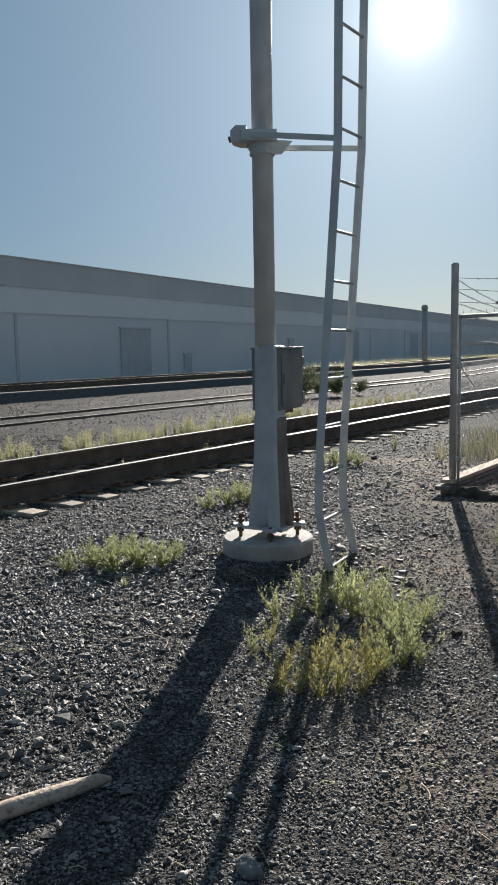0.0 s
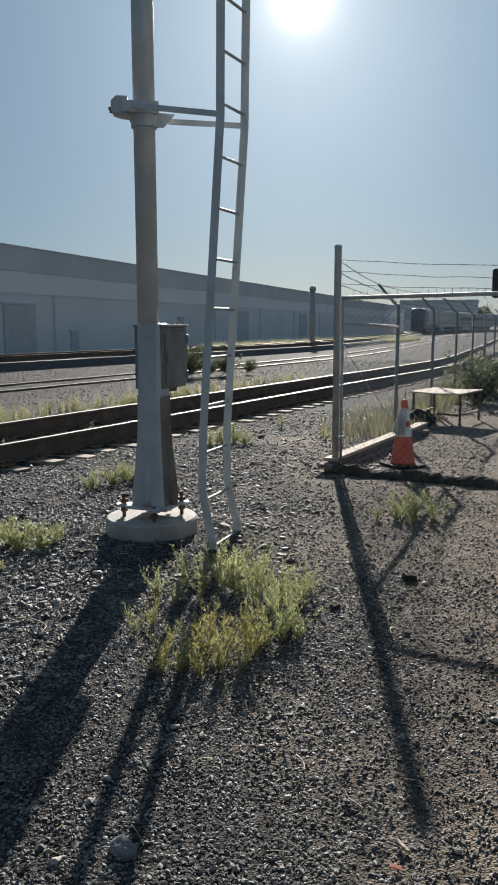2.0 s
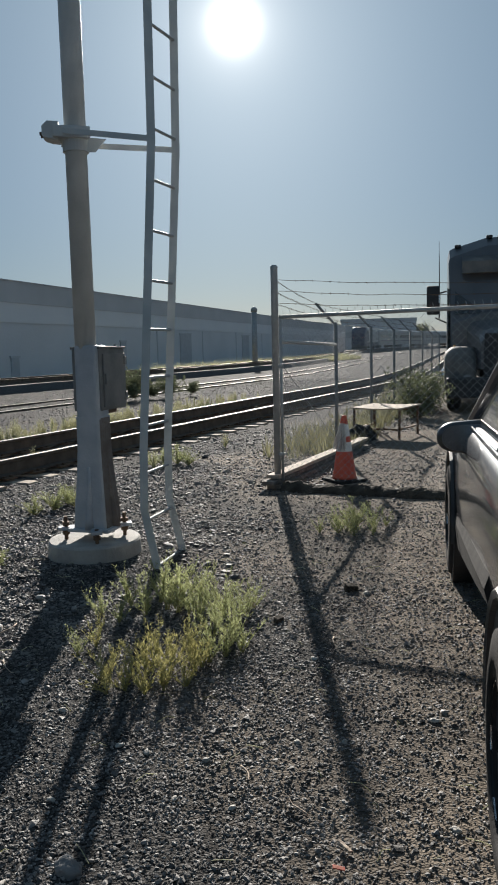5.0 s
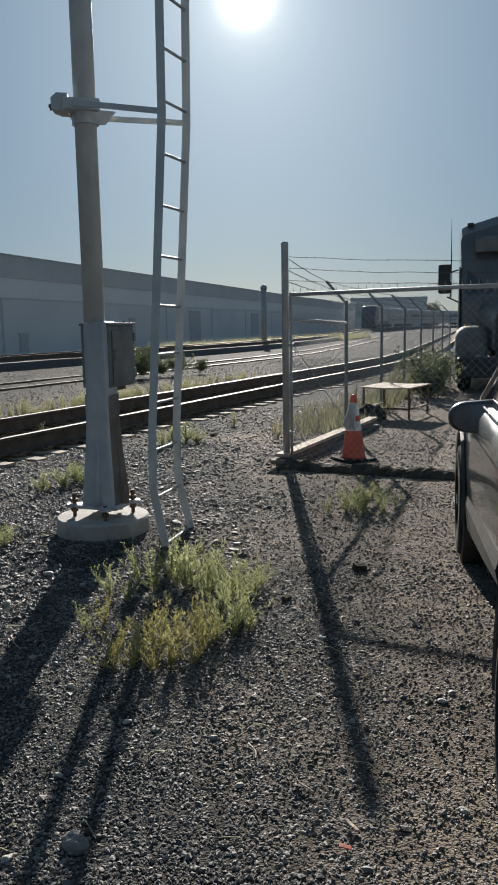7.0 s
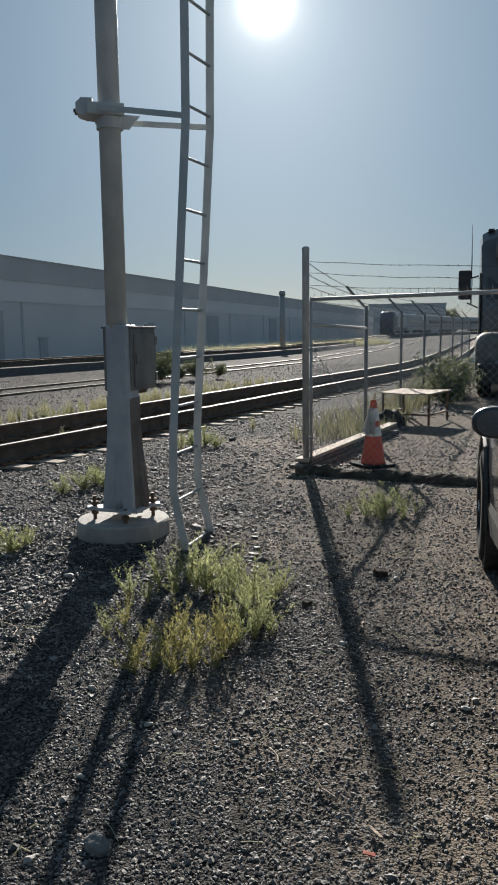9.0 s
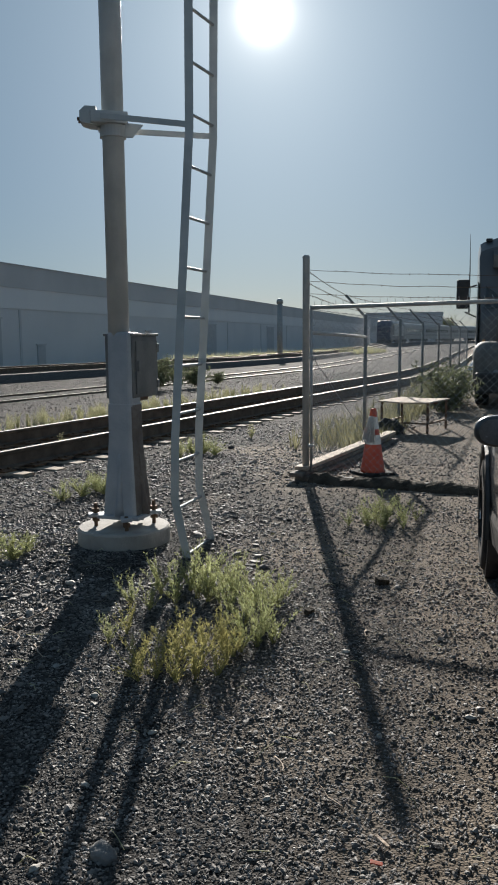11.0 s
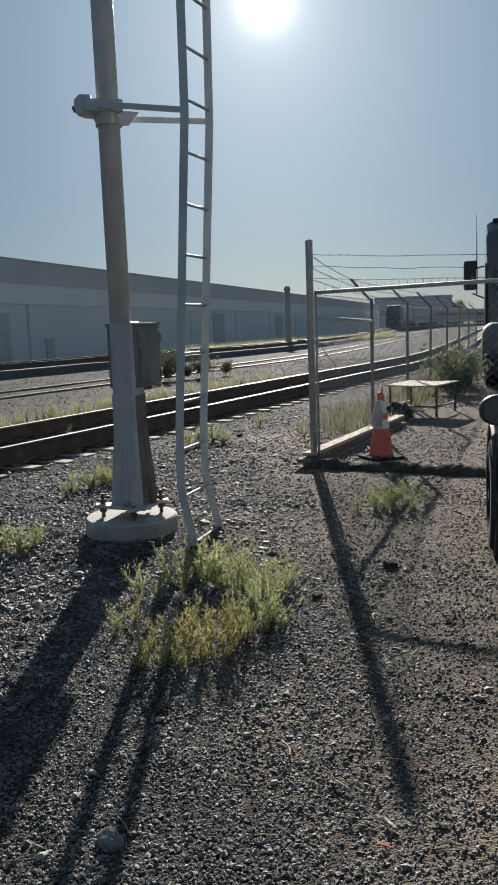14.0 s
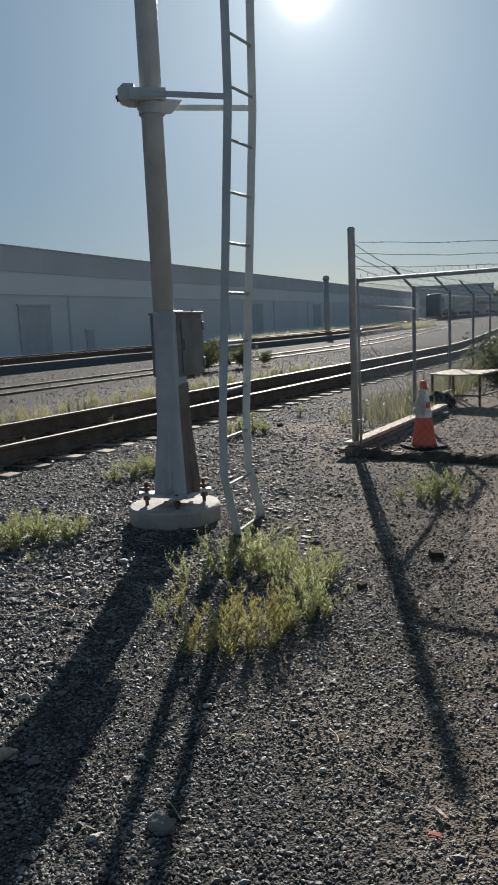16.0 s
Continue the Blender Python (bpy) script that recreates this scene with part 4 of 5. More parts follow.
            for v in ob.data.vertices:
                v.co.y += 0.2 * min(1, max(0, (v.co.y - 1.0) / 1.2))


def semi_truck():
    """Conventional tractor facing the yard gate; local y forward, origin under the middle of the bumper."""
    t = thing("semi_truck", pose(7.28, 15.15, 0, 0, 0, 159.5), "dark conventional semi truck with dusty fenders and tall cab", "truck")
    # hood
    hs = []
    for y, w, zt in ((-0.10, 1.05, 1.62), (-0.25, 1.12, 1.72), (-1.0, 1.3, 1.82), (-1.9, 1.5, 1.92)):
        hs.append([Vector((x, y, z)) for x, z in ((-w / 2, 0.9), (-w / 2, zt - 0.2), (-w / 2 + 0.08, zt - 0.05), (-w / 2 + 0.25, zt), (w / 2 - 0.25, zt), (w / 2 - 0.08, zt - 0.05), (w / 2, zt - 0.2), (w / 2, 0.9))])
    part("hood", loft(bmesh.new(), hs), M_TRUCK, t, smooth=False)
    part("grille", boxed((0, -0.06, 1.15), (0.95, 0.08, 0.95), bevel=0.03), M_TRIM, t, "black slatted grille")
    for x in (-1, 1):
        secs = []
        for k in range(9):
            a = radians(-12 + 24 * k)
            y, z = -1.0 + 0.72 * math.cos(a), 0.62 + 0.72 * math.sin(a)
            i = (-1.0 + 0.54 * math.cos(a), 0.62 + 0.54 * math.sin(a))
            secs.append([Vector((x * 0.62, y, z)), Vector((x * 1.10, y, z)), Vector((x * 1.22, y * 0.97 - 0.03, z - 0.07)), Vector((x * 1.25, (y + i[0]) / 2, (z + i[1]) / 2 - 0.05)), Vector((x * 1.22, i[0], i[1])), Vector((x * 0.62, i[0], i[1]))])
        f = part("fender", loft(bmesh.new(), secs), M_DUSTY, t, "dusty rounded fender", smooth=True)
        part("fender_front", loft(bmesh.new(), [[Vector((x * 0.93 + px, y, 0.88 + dz + pz)) for px, pz in rounded(w, h, 0.24, 5)] for y, w, h, dz in ((-0.85, 0.66, 1.0, -0.02), (-0.5, 0.67, 1.04, -0.04), (-0.33, 0.65, 0.98, -0.07), (-0.2, 0.60, 0.86, -0.11), (-0.14, 0.52, 0.66, -0.15))]), M_DUSTY, t, smooth=True)
        part("headlight", tubed([(x * 0.80, -0.24, 0.70), (x * 0.80, -0.125, 0.70)], 0.085, 20), M_LAMP, f, "round headlight")
        part("marker_lamp", boxed((x * 1.05, -0.75, 1.36), (0.06, 0.10, 0.06), bevel=0.015), M_AMBER, f)
        wheel(t, (x * 1.05, -1.0, 0.52), 0.52, 0.29, (x, 0, 0), 6, M_GALV)
        m = part("mirror", boxed((x * 1.50, -2.25, 2.42), (0.29, 0.14, 0.66), bevel=0.05), M_TRIM, t, "tall black door mirror")
        part("mirror_arm", tubed([(x * 1.2, -2.3, 2.62), (x * 1.45, -2.27, 2.55)], 0.018, 8), M_TRIM, m)
        part("mirror_arm", tubed([(x * 1.2, -2.3, 1.9), (x * 1.45, -2.27, 2.02)], 0.018, 8), M_TRIM, m)
        part("antenna", tube(bmesh.new(), [(x * 1.36, -2.2, 2.0), (x * 1.36, -2.2, 2.95), (x * 1.37, -2.2, 3.75)], [0.018, 0.012, 0.003], 6), M_TRIM, t, "thin whip antenna")
        part("antenna_coil", tubed([(x * 1.36, -2.2, 2.35), (x * 1.36, -2.2, 2.55)], 0.025, 10), M_CHROME, t)
        part("side_window", boxed((x * 1.17, -2.55, 2.35), (0.03, 0.85, 0.65), bevel=0.01), M_GLASS, t)
        part("cab_door", boxed((x * 1.172, -2.55, 1.55), (0.03, 0.95, 1.4), bevel=0.01), M_TRUCK, t)
        part("fuel_tank", tubed([(x * 1.0, -2.3, 0.62), (x * 1.0, -4.1, 0.62)], 0.33, 24), M_CHROME, t, "polished fuel tank", smooth=True)
        for z in (0.42, 0.78):
            part("step", boxed((x * 1.2, -2.15, z), (0.25, 0.42, 0.05), bevel=0.01), M_CHROME, t)
        part("exhaust_stack", tubed([(x * 1.0, -4.25, 0.9), (x * 1.0, -4.25, 3.7)], 0.075, 16), M_CHROME, t, smooth=True)
        for y in (-5.6, -6.9):
            wheel(t, (x * 0.95, y, 0.52), 0.52, 0.5, (x, 0, 0), 6, M_GALV)
    # cab with sleeper and roof
    def cs(y, w, z0, z1):
        return [Vector((x, y, z)) for x, z in ((-w / 2, z0), (-w / 2, z1 - 0.30), (-w / 2 + 0.03, z1 - 0.2), (-w / 2 + 0.12, z1 - 0.15), (-0.3, z1 + 0.06), (0.3, z1 + 0.06), (w / 2 - 0.12, z1 - 0.15), (w / 2 - 0.03, z1 - 0.2), (w / 2, z1 - 0.30), (w / 2, z0))]
    part("cab", loft(bmesh.new(), [cs(-1.9, 2.1, 0.85, 2.05), cs(-1.95, 2.2, 0.85, 2.1), cs(-2.32, 2.32, 0.8, 3.55), cs(-2.6, 2.34, 0.8, 3.76), cs(-4.1, 2.34, 0.8, 3.84)]), M_TRUCK, t)
    for x in (-0.53, 0.53):
        bm = bmesh.new()
        loft(bm, [[Vector((x + dx, -1.955, 2.08)) for dx in (-0.49, 0.49)] + [Vector((x + dx, -1.935, 2.08)) for dx in (0.49, -0.49)],
                  [Vector((x + dx, -2.21, 2.80)) for dx in (-0.47, 0.47)] + [Vector((x + dx, -2.19, 2.81)) for dx in (0.47, -0.47)]])
        part("windscreen", bm, M_GLASS, t)
    part("sun_visor", loft(bmesh.new(), [[Vector((x, y, z)) for y, z in ((-2.25, 3.38), (-1.92, 3.24), (-1.87, 2.98), (-1.91, 2.96), (-2.22, 3.1))] for x in (-0.86, -0.78, 0.78, 0.86)]), M_DUSTY, t, "dark sun visor above the windscreen")
    for x, z in ((-0.95, 3.645), (-0.25, 3.83), (0, 3.83), (0.25, 3.83), (0.95, 3.645)):
        part("roof_lamp", boxed((x, -2.56, z), (0.14, 0.12, 0.07), bevel=0.02), M_TRIM, t)
    part("bumper", boxed((0, -0.02, 0.52), (2.44, 0.22, 0.42), bevel=0.05), M_TRIM, t, "dark front bumper")
    part("frame", boxed((0, -5.0, 0.75), (0.9, 5.5, 0.25), bevel=0.02), M_TRIM, t)
    part("tow_hook", boxed((-0.6, 0.11, 0.5), (0.08, 0.1, 0.1), bevel=0.02), M_RUST, t)


parked_car()
semi_truck()


# ---- yard things ----
def traffic_cone():
    t = thing("traffic_cone", pose(2.13, 8.14, ground_z(2.13, 8.14), 0, 0, 20), "faded orange traffic cone with white collars on a black base", "traffic cone")
    part("base_plate", boxed((0, 0, 0.018), (0.36, 0.36, 0.036), bevel=0.01), M_RUBBER, t, "black rubber base")
    prof = [(0.135, 0.036), (0.125, 0.06), (0.03, 0.70), (0.022, 0.71)]
    bm = bmesh.new()
    tube(bm, [(0, 0, z) for _, z in prof], [r for r, _ in prof], 32)
    body = part("cone_body", bm, M_ORANGE, t, smooth=True)
    for z0, z1 in ((0.33, 0.43), (0.49, 0.62)):
        r = lambda z: 0.125 - (z - 0.06) * 0.1484 + 0.002
        part("collar", tube(bmesh.new(), [(0, 0, z0), (0, 0, z1)], [r(z0), r(z1)], 32, False), M_WHITE, t, "white reflective collar", smooth=True)


def draped_bag(x, y):
    """A thin plastic bag caught on the shoulder of the cone, open below."""
    bm = bmesh.new()
    rows = []
    n = 26
    for k in range(9):
        u = k / 8
        zz = 0.63 - 0.27 * u
        r = 0.125 - (zz - 0.06) * 0.1484 + 0.007 + 0.028 * u ** 1.4
        row = []
        for q in range(n + 1):
            a = radians(120 + 150 * q / n)
            fold = 1 + (0.10 + 0.22 * u) * noise.noise((q * 0.55, u * 1.6, 3.0)) + 0.12 * u * math.sin(q * 1.9)
            row.append(bm.verts.new((r * fold * math.cos(a), r * fold * math.sin(a), zz - 0.05 * u * noise.noise((q * 0.4, 0, 9)))))
        rows.append(row)
    for a, b in zip(rows, rows[1:]):
        for q in range(n):
            bm.faces.new((a[q], a[q + 1], b[q + 1], b[q]))
    bmesh.ops.solidify(bm, geom=bm.faces[:], thickness=0.002)
    ob = finish("plastic_bag", bm, M_PLASTIC, smooth=True)
    ob.matrix_world = pose(x, y, ground_z(x, y))
    tagged(ob, "torn white plastic bag draped over the traffic cone", "plastic bag")


def timber_stack():
    t = thing("timber_stack", pose(1.24, 7.80, 0, 0, 0, -31), "stack of long timber planks along the fence foot, the lower ones darkened as shade", "timber")
    for k, (dx, dy, w) in enumerate(((0.02, 0.05, 0.15), (-0.012, -0.03, 0.14), (0.0, 0.08, 0.135))):
        z = 0.024 + 0.05 * k
        bm = boxed((0.03 + dx, 1.72 + dy, z), (w, 3.45, 0.038), bevel=0.005)
        for v in bm.verts:
            v.co += Vector((0.004, 0, 0.006)) * noise.noise(v.co * 1.3)
        # lower planks are coloured dark as the shaded side, the top one stays pale
        part("plank", bm, M_WOOD if k == 2 else M_SHADEWOOD, t, "pale sunlit plank" if k == 2 else "")


def low_table():
    t = thing("low_stand", pose(3.79, 12.05, 0, 0, 0, -38), "low metal stand with two pale plywood top panels", "table")
    for x in (-0.205, 0.205):
        part("top_panel", boxed((x, 0, 0.465), (0.405, 0.95, 0.02), (0, 2 * (1 if x < 0 else -1), 0), 0.004), M_WOOD, t)
    for x in (-0.37, 0.37):
        for y in (-0.42, 0.42):
            part("leg", boxed((x, y, 0.227), (0.032, 0.032, 0.454), bevel=0.004), M_RUST, t)
        part("side_bar", boxed((x, 0, 0.15), (0.025, 0.84, 0.025)), M_RUST, t)
    part("cross_bar", boxed((0, -0.42, 0.15), (0.74, 0.025, 0.025)), M_RUST, t)
    part("cross_bar", boxed((0, 0, 0.438), (0.74, 0.03, 0.03)), M_RUST, t)


def gate_sill():
    """A low uneven ridge of dark earth, pushed up where the gate swings."""
    bm = bmesh.new()
    n = 90
    rows = []
    o = GP + V * 0.10
    for k in range(n + 1):
        p = o + V * (3.75 * k / n) - U * (0.08 + 0.03 * noise.noise((k * 0.13, 4, 0)))
        h = 0.075 + 0.04 * noise.noise((k * 0.17, 0, 0)) + 0.02 * noise.noise((k * 0.7, 1, 0))
        w = 0.15 + 0.04 * noise.noise((k * 0.21, 2, 0))
        row = []
        for q in range(9):
            a = -1 + q / 4
            z = -0.05 + (h + 0.05) * max(0, 1 - a * a) ** 0.7 + 0.016 * noise.noise((k * 0.9, q * 1.3, 6))
            row.append(bm.verts.new(p + U * (w * a) + Vector((0, 0, z))))
        rows.append(row)
    for a, b in zip(rows, rows[1:]):
        for q in range(8):
            bm.faces.new((a[q], a[q + 1], b[q + 1], b[q]))
    bmesh.ops.recalc_face_normals(bm, faces=bm.faces)
    tagged(finish("earth_ridge", bm, M_EARTH), "low uneven ridge of dark earth under the gate", "earth ridge")


def vent_pole():
    t = thing("vent_pole", pose(7.9, 58.3, -0.07), "thick grey pole with a rounded cap beside the far track", "pole")
    part("shaft", tubed([(0, 0, -0.3), (0, 0, 4.1)], 0.2, 20), M_GALV, t, smooth=True)
    part("cap", tube(bmesh.new(), [(0, 0, 4.1), (0, 0, 4.28), (0, 0, 4.40), (0, 0, 4.45)], [0.24, 0.24, 0.17, 0.05], 20), M_GALV, t, smooth=True)


def fallen_pole():
    pts = [(-1.75, 1.83, 0.02), (-1.3, 2.06, 0.03), (-1.0, 2.25, 0.026), (-0.91, 2.315, 0.028), (-0.82, 2.395, 0.022), (-0.74, 2.465, 0.016), (-0.705, 2.495, 0.004)]
    tagged(finish("bare_branch", tube(bmesh.new(), pts, [0.034, 0.033, 0.031, 0.030, 0.028, 0.024, 0.012], 12), M_WOOD, smooth=True), "pale barkless branch half buried in the gravel", "branch")


def dark_heap():
    bm = bmesh.new()
    bmesh.ops.create_icosphere(bm, subdivisions=3, radius=1)
    for v in bm.verts:
        p = v.co.copy()
        v.co = Vector((p.x * 0.26, p.y * 0.2, max(p.z, -0.2) * 0.2)) * (1 + 0.3 * noise.noise(p * 2))
    ob = finish("black_sack", bm, M_RUBBER, smooth=True)
    ob.matrix_world = pose(3.25, 11.65, 0.03)
    tagged(ob, "slumped black sack beside the low stand", "sack")


traffic_cone()
draped_bag(2.13, 8.14)
timber_stack()
low_table()
gate_sill()
vent_pole()
fallen_pole()
dark_heap()


# ---- plants ----
def weed_meshes(seed, height, spread, stems, leaf, dry=False):
    """Stems that fan out from one root, and narrow leaves along them."""
    rng = random.Random(seed)
    st, lv, lf = bmesh.new(), [], []

    def sprig(pts, count, size):
        n_seg = len(pts) - 1
        for _ in range(count):
            u = rng.uniform(0.15, 1.0) * n_seg
            i = min(n_seg - 1, int(u))
            p = pts[i].lerp(pts[i + 1], u - i)
            along = (pts[i + 1] - pts[i]).normalized()
            b = rng.uniform(0, 2 * math.pi)
            w = (Vector((math.cos(b), math.sin(b), rng.uniform(-0.2, 0.5))) + along * rng.uniform(0.6, 1.9)).normalized()
            L = size * rng.uniform(0.6, 1.4) * (1.2 - 0.6 * u / n_seg)
            s = w.cross(Vector((rng.uniform(-1, 1), rng.uniform(-1, 1), rng.uniform(-1, 1)))).normalized() * L * 0.08
            n = len(lv)
            lv.extend([p, p + w * L * 0.5 + s, p + w * L, p + w * L * 0.5 - s])
            lf.append((n, n + 1, n + 2, n + 3))

    for _ in range(stems):
        a, lean = rng.uniform(0, 2 * math.pi), rng.random() ** 0.7 * spread
        h = height * rng.uniform(0.45, 1.0) * (1 - 0.25 * lean / max(spread, 0.01))
        d = Vector((math.cos(a), math.sin(a), 0))
        pts = [d * lean * (k / 4) ** 1.2 + Vector((0, 0, h * k / 4)) + Vector((rng.uniform(-1, 1), rng.uniform(-1, 1), 0)) * 0.012 for k in range(5)]
        tube(st, pts, [0.0032, 0.0027, 0.0022, 0.0016, 0.0006], 3, False)
        sprig(pts, int(h / leaf * 5.2), leaf)
        # short side shoots
        for _ in range(0 if dry else rng.randint(3, 6)):
            u = rng.uniform(0.8, 3.4)
            i = int(u)
            p = pts[i].lerp(pts[i + 1], u - i)
            b = rng.uniform(0, 2 * math.pi)
            q = Vector((math.cos(b) * 0.55, math.sin(b) * 0.55, 1.0)).normalized() * h * rng.uniform(0.12, 0.3)
            side = [p, p + q * 0.5 + Vector((q.x, q.y, 0)) * 0.15, p + q]
            tube(st, side, [0.0013, 0.001, 0.0005], 3, False)
            sprig(side, int(q.length / leaf * 4.5), leaf * 0.8)
    sm = bpy.data.meshes.new("stems")
    st.to_mesh(sm)
    st.free()
    lm = bpy.data.meshes.new("leaves")
    lm.from_pydata(lv, [], lf)
    return sm, lm


def weed(name, label, category, group, meshes, mat, m):
    t = thing(name, m, label, category, group)
    sm, lm = meshes
    for nm, me, mt in (("stalk", sm, M_STEM), ("foliage", lm, mat)):
        if not me.materials:
            me.materials.append(mt)
        ob = new(nm, me)
        ob.parent = t
        ob["kind"] = "stuff"
    return t


rng = random.Random(11)
GREEN = [weed_meshes(k, 0.36, 0.20, 9, 0.030) for k in range(5)]
YELLOW = [weed_meshes(20 + k, 0.31, 0.18, 9, 0.027) for k in range(4)]
LOW = [weed_meshes(40 + k, 0.23, 0.2, 22, 0.026) for k in range(3)]
PALE = [weed_meshes(60 + k, 0.36, 0.09, 16, 0.034, True) for k in range(3)]


def patch(name, label, group, variants, mat, spots):
    for x, y, s in spots:
        weed(name, label, "weed", group, rng.choice(variants), mat,
             pose(x, y, ground_z(x, y) - 0.005, 0, 0, rng.uniform(0, 360)) @ Matrix.Scale(s, 4))


patch("green_weed", "bright green feathery weed growing in the gravel", "weeds before the mast", GREEN, M_LEAF,
      [(-0.06, 4.34, 0.85), (0.10, 4.42, 1.0), (0.20, 4.20, 1.05), (0.34, 4.30, 0.95), (0.02, 4.18, 0.85), (0.44, 4.10, 0.9), (0.30, 4.05, 0.9),
       (-0.22, 4.20, 0.65), (0.50, 3.88, 0.7), (0.44, 3.65, 0.8), (-0.30, 3.67, 0.55), (0.32, 3.47, 0.8), (0.14, 4.28, 0.9), (0.26, 4.16, 0.8), (-0.12, 4.08, 0.6), (0.40, 3.51, 0.7), (0.24, 4.40, 0.8), (0.36, 3.79, 0.75), (0.56, 4.05, 0.75), (0.62, 4.18, 0.6), (0.48, 3.54, 0.7), (0.40, 3.97, 0.8)])
patch("yellowing_weed", "yellowing weed with reddish stems in the gravel", "weeds before the mast", YELLOW, M_LEAF2,
      [(0.02, 3.38, 0.95), (0.14, 3.42, 1.0), (0.25, 3.38, 0.95), (-0.06, 3.22, 0.8), (0.10, 3.20, 0.9), (-0.16, 3.30, 0.75), (0.28, 3.42, 0.8), (-0.22, 3.76, 0.6), (0.19, 3.22, 0.75),
       (0.06, 3.50, 0.85), (-0.14, 3.20, 0.7), (0.02, 3.16, 0.75)])
patch("low_weed", "low spreading green weed on the gravel", "low weeds by the track", LOW, M_LEAF,
      [(-1.55, 5.28, 1.0), (-1.38, 5.12, 1.1), (-1.22, 5.22, 1.1), (-1.05, 5.18, 0.95), (-1.30, 5.40, 1.0), (-1.68, 5.12, 0.8), (-1.45, 5.45, 0.9), (-0.98, 5.36, 0.7),
       (-0.86, 7.50, 1.1), (-0.66, 7.62, 1.0), (-1.02, 7.35, 0.9), (-0.75, 7.8, 1.1), (0.25, 10.2, 1.2), (0.42, 10.4, 1.3), (0.1, 10.35, 1.0), (0.55, 10.15, 1.0), (-1.2, 4.75, 0.35), (-2.0, 3.9, 0.5)])
patch("gate_weed", "feathery green weed standing before the gate", "weeds before the gate", GREEN, M_LEAF,
      [(1.50, 5.82, 0.65), (1.66, 5.9, 0.85), (1.36, 5.86, 0.5), (1.80, 5.86, 0.7), (1.60, 5.70, 0.6), (1.92, 5.95, 0.5), (1.7, 6.04, 0.75), (1.54, 6.0, 0.7), (1.74, 5.68, 0.55), (1.58, 5.88, 0.8)])
patch("pale_weed", "pale dry weed growing between the rails and gravel", "dry weeds by the rails", PALE, M_DRY,
      [(-2.4 + 0.52 * s + o * 0.854, 14.1 + 0.854 * s - o * 0.52, k) for s, o, k in
       [(rng.uniform(-4, 4) if rng.random() < 0.75 else rng.uniform(4, 10), rng.uniform(-0.5, 0.5), rng.uniform(0.6, 1.3)) for _ in range(190)]] + [(-1.55, 11.2, 0.9), (-2.4, 9.6, 0.8), (0.1, 9.9, 0.9), (1.2, 11.9, 0.8), (-2.9, 8.6, 0.7)])


def tuft_field(name, label, spots, mat, h):
    """Countless dry blades as one sheet of stuff."""
    r = random.Random(len(spots))
    v, f = [], []
    for x, y, z, s in spots:
        for _ in range(9):
            a = r.uniform(0, 6.283)
            d = Vector((math.cos(a), math.sin(a), 0))
            p = Vector((x, y, z)) + d * r.uniform(0, 0.12) * s
            hh = h * s * r.uniform(0.5, 1.1)
            w = Vector((-d.y, d.x, 0)) * 0.008 * s
            n = len(v)
            v += [p - w, p + w, p + d * hh * 0.45 + Vector((0, 0, hh))]
            f.append((n, n + 1, n + 2))
    me = bpy.data.meshes.new(name)
    me.from_pydata(v, [], f)
    me.materials.append(mat)
    tagged(new(name, me), label, "grass", kind="stuff")


r5 = random.Random(5)
spots = []
for _ in range(900):   # along the yard fence
    s, o = r5.uniform(2.2, 22), abs(r5.gauss(0, 0.5))
    p = GP + FDIR * s + Vector((-0.9063, 0.4226, 0)) * (o - 0.25)
    spots.append((p.x, p.y, -0.02, r5.uniform(0.6, 1.6)))
tuft_field("fence_grass", "dry yellow-green grass along the fence foot", spots, M_GRASS, 0.2)
spots = []
for _ in range(1600):   # beyond the far track
    s = r5.uniform(-10, 60)
    p = Vector((-5.7, 30.7, 0)) + U * s + Vector((-0.854, 0.52, 0)) * r5.uniform(3.0, 5.5)
    spots.append((p.x, p.y, -0.07, r5.uniform(0.8, 2.6) * (1 if s > 18 else 0.5)))
tuft_field("trackside_grass", "tall dry yellow grass beyond the far track", spots, M_DRY, 0.3)


def shrub(x, y, s, seed, label):
    r = random.Random(seed)
    t = thing("shrub", pose(x, y, -0.03), label, "shrub", "shrubs")
    st = bmesh.new()
    v, f = [], []
    for _ in range(26):
        a, ln = r.uniform(0, 6.283), r.uniform(0.15, 0.75) * s
        h = s * r.uniform(0.35, 1.0)
        d = Vector((math.cos(a), math.sin(a), 0))
        pts = [d * ln * (k / 3) + Vector((0, 0, h * k / 3)) + Vector((r.uniform(-1, 1), r.uniform(-1, 1), 0)) * 0.05 * s for k in range(4)]
        tube(st, pts, [0.012 * s, 0.009 * s, 0.006 * s, 0.002 * s], 4, False)
        for _ in range(70):
            u = r.uniform(0.6, 3)
            i = min(2, int(u))
            p = pts[i].lerp(pts[i + 1], u - i) + Vector((r.gauss(0, 1), r.gauss(0, 1), r.gauss(0, 1))) * 0.07 * s
            w = Vector((r.gauss(0, 1), r.gauss(0, 1), r.gauss(0, 1))).normalized() * 0.055 * s
            q = w.orthogonal().normalized() * 0.018 * s
            n = len(v)
            v += [p - w, p + q, p + w, p - q]
            f.append((n, n + 1, n + 2, n + 3))
    part("branchwork", st, M_BARK, t)
    me = bpy.data.meshes.new("foliage")
    me.from_pydata(v, [], f)
    me.materials.append(M_SHRUB)
    ob = new("foliage", me)
    ob.parent = t


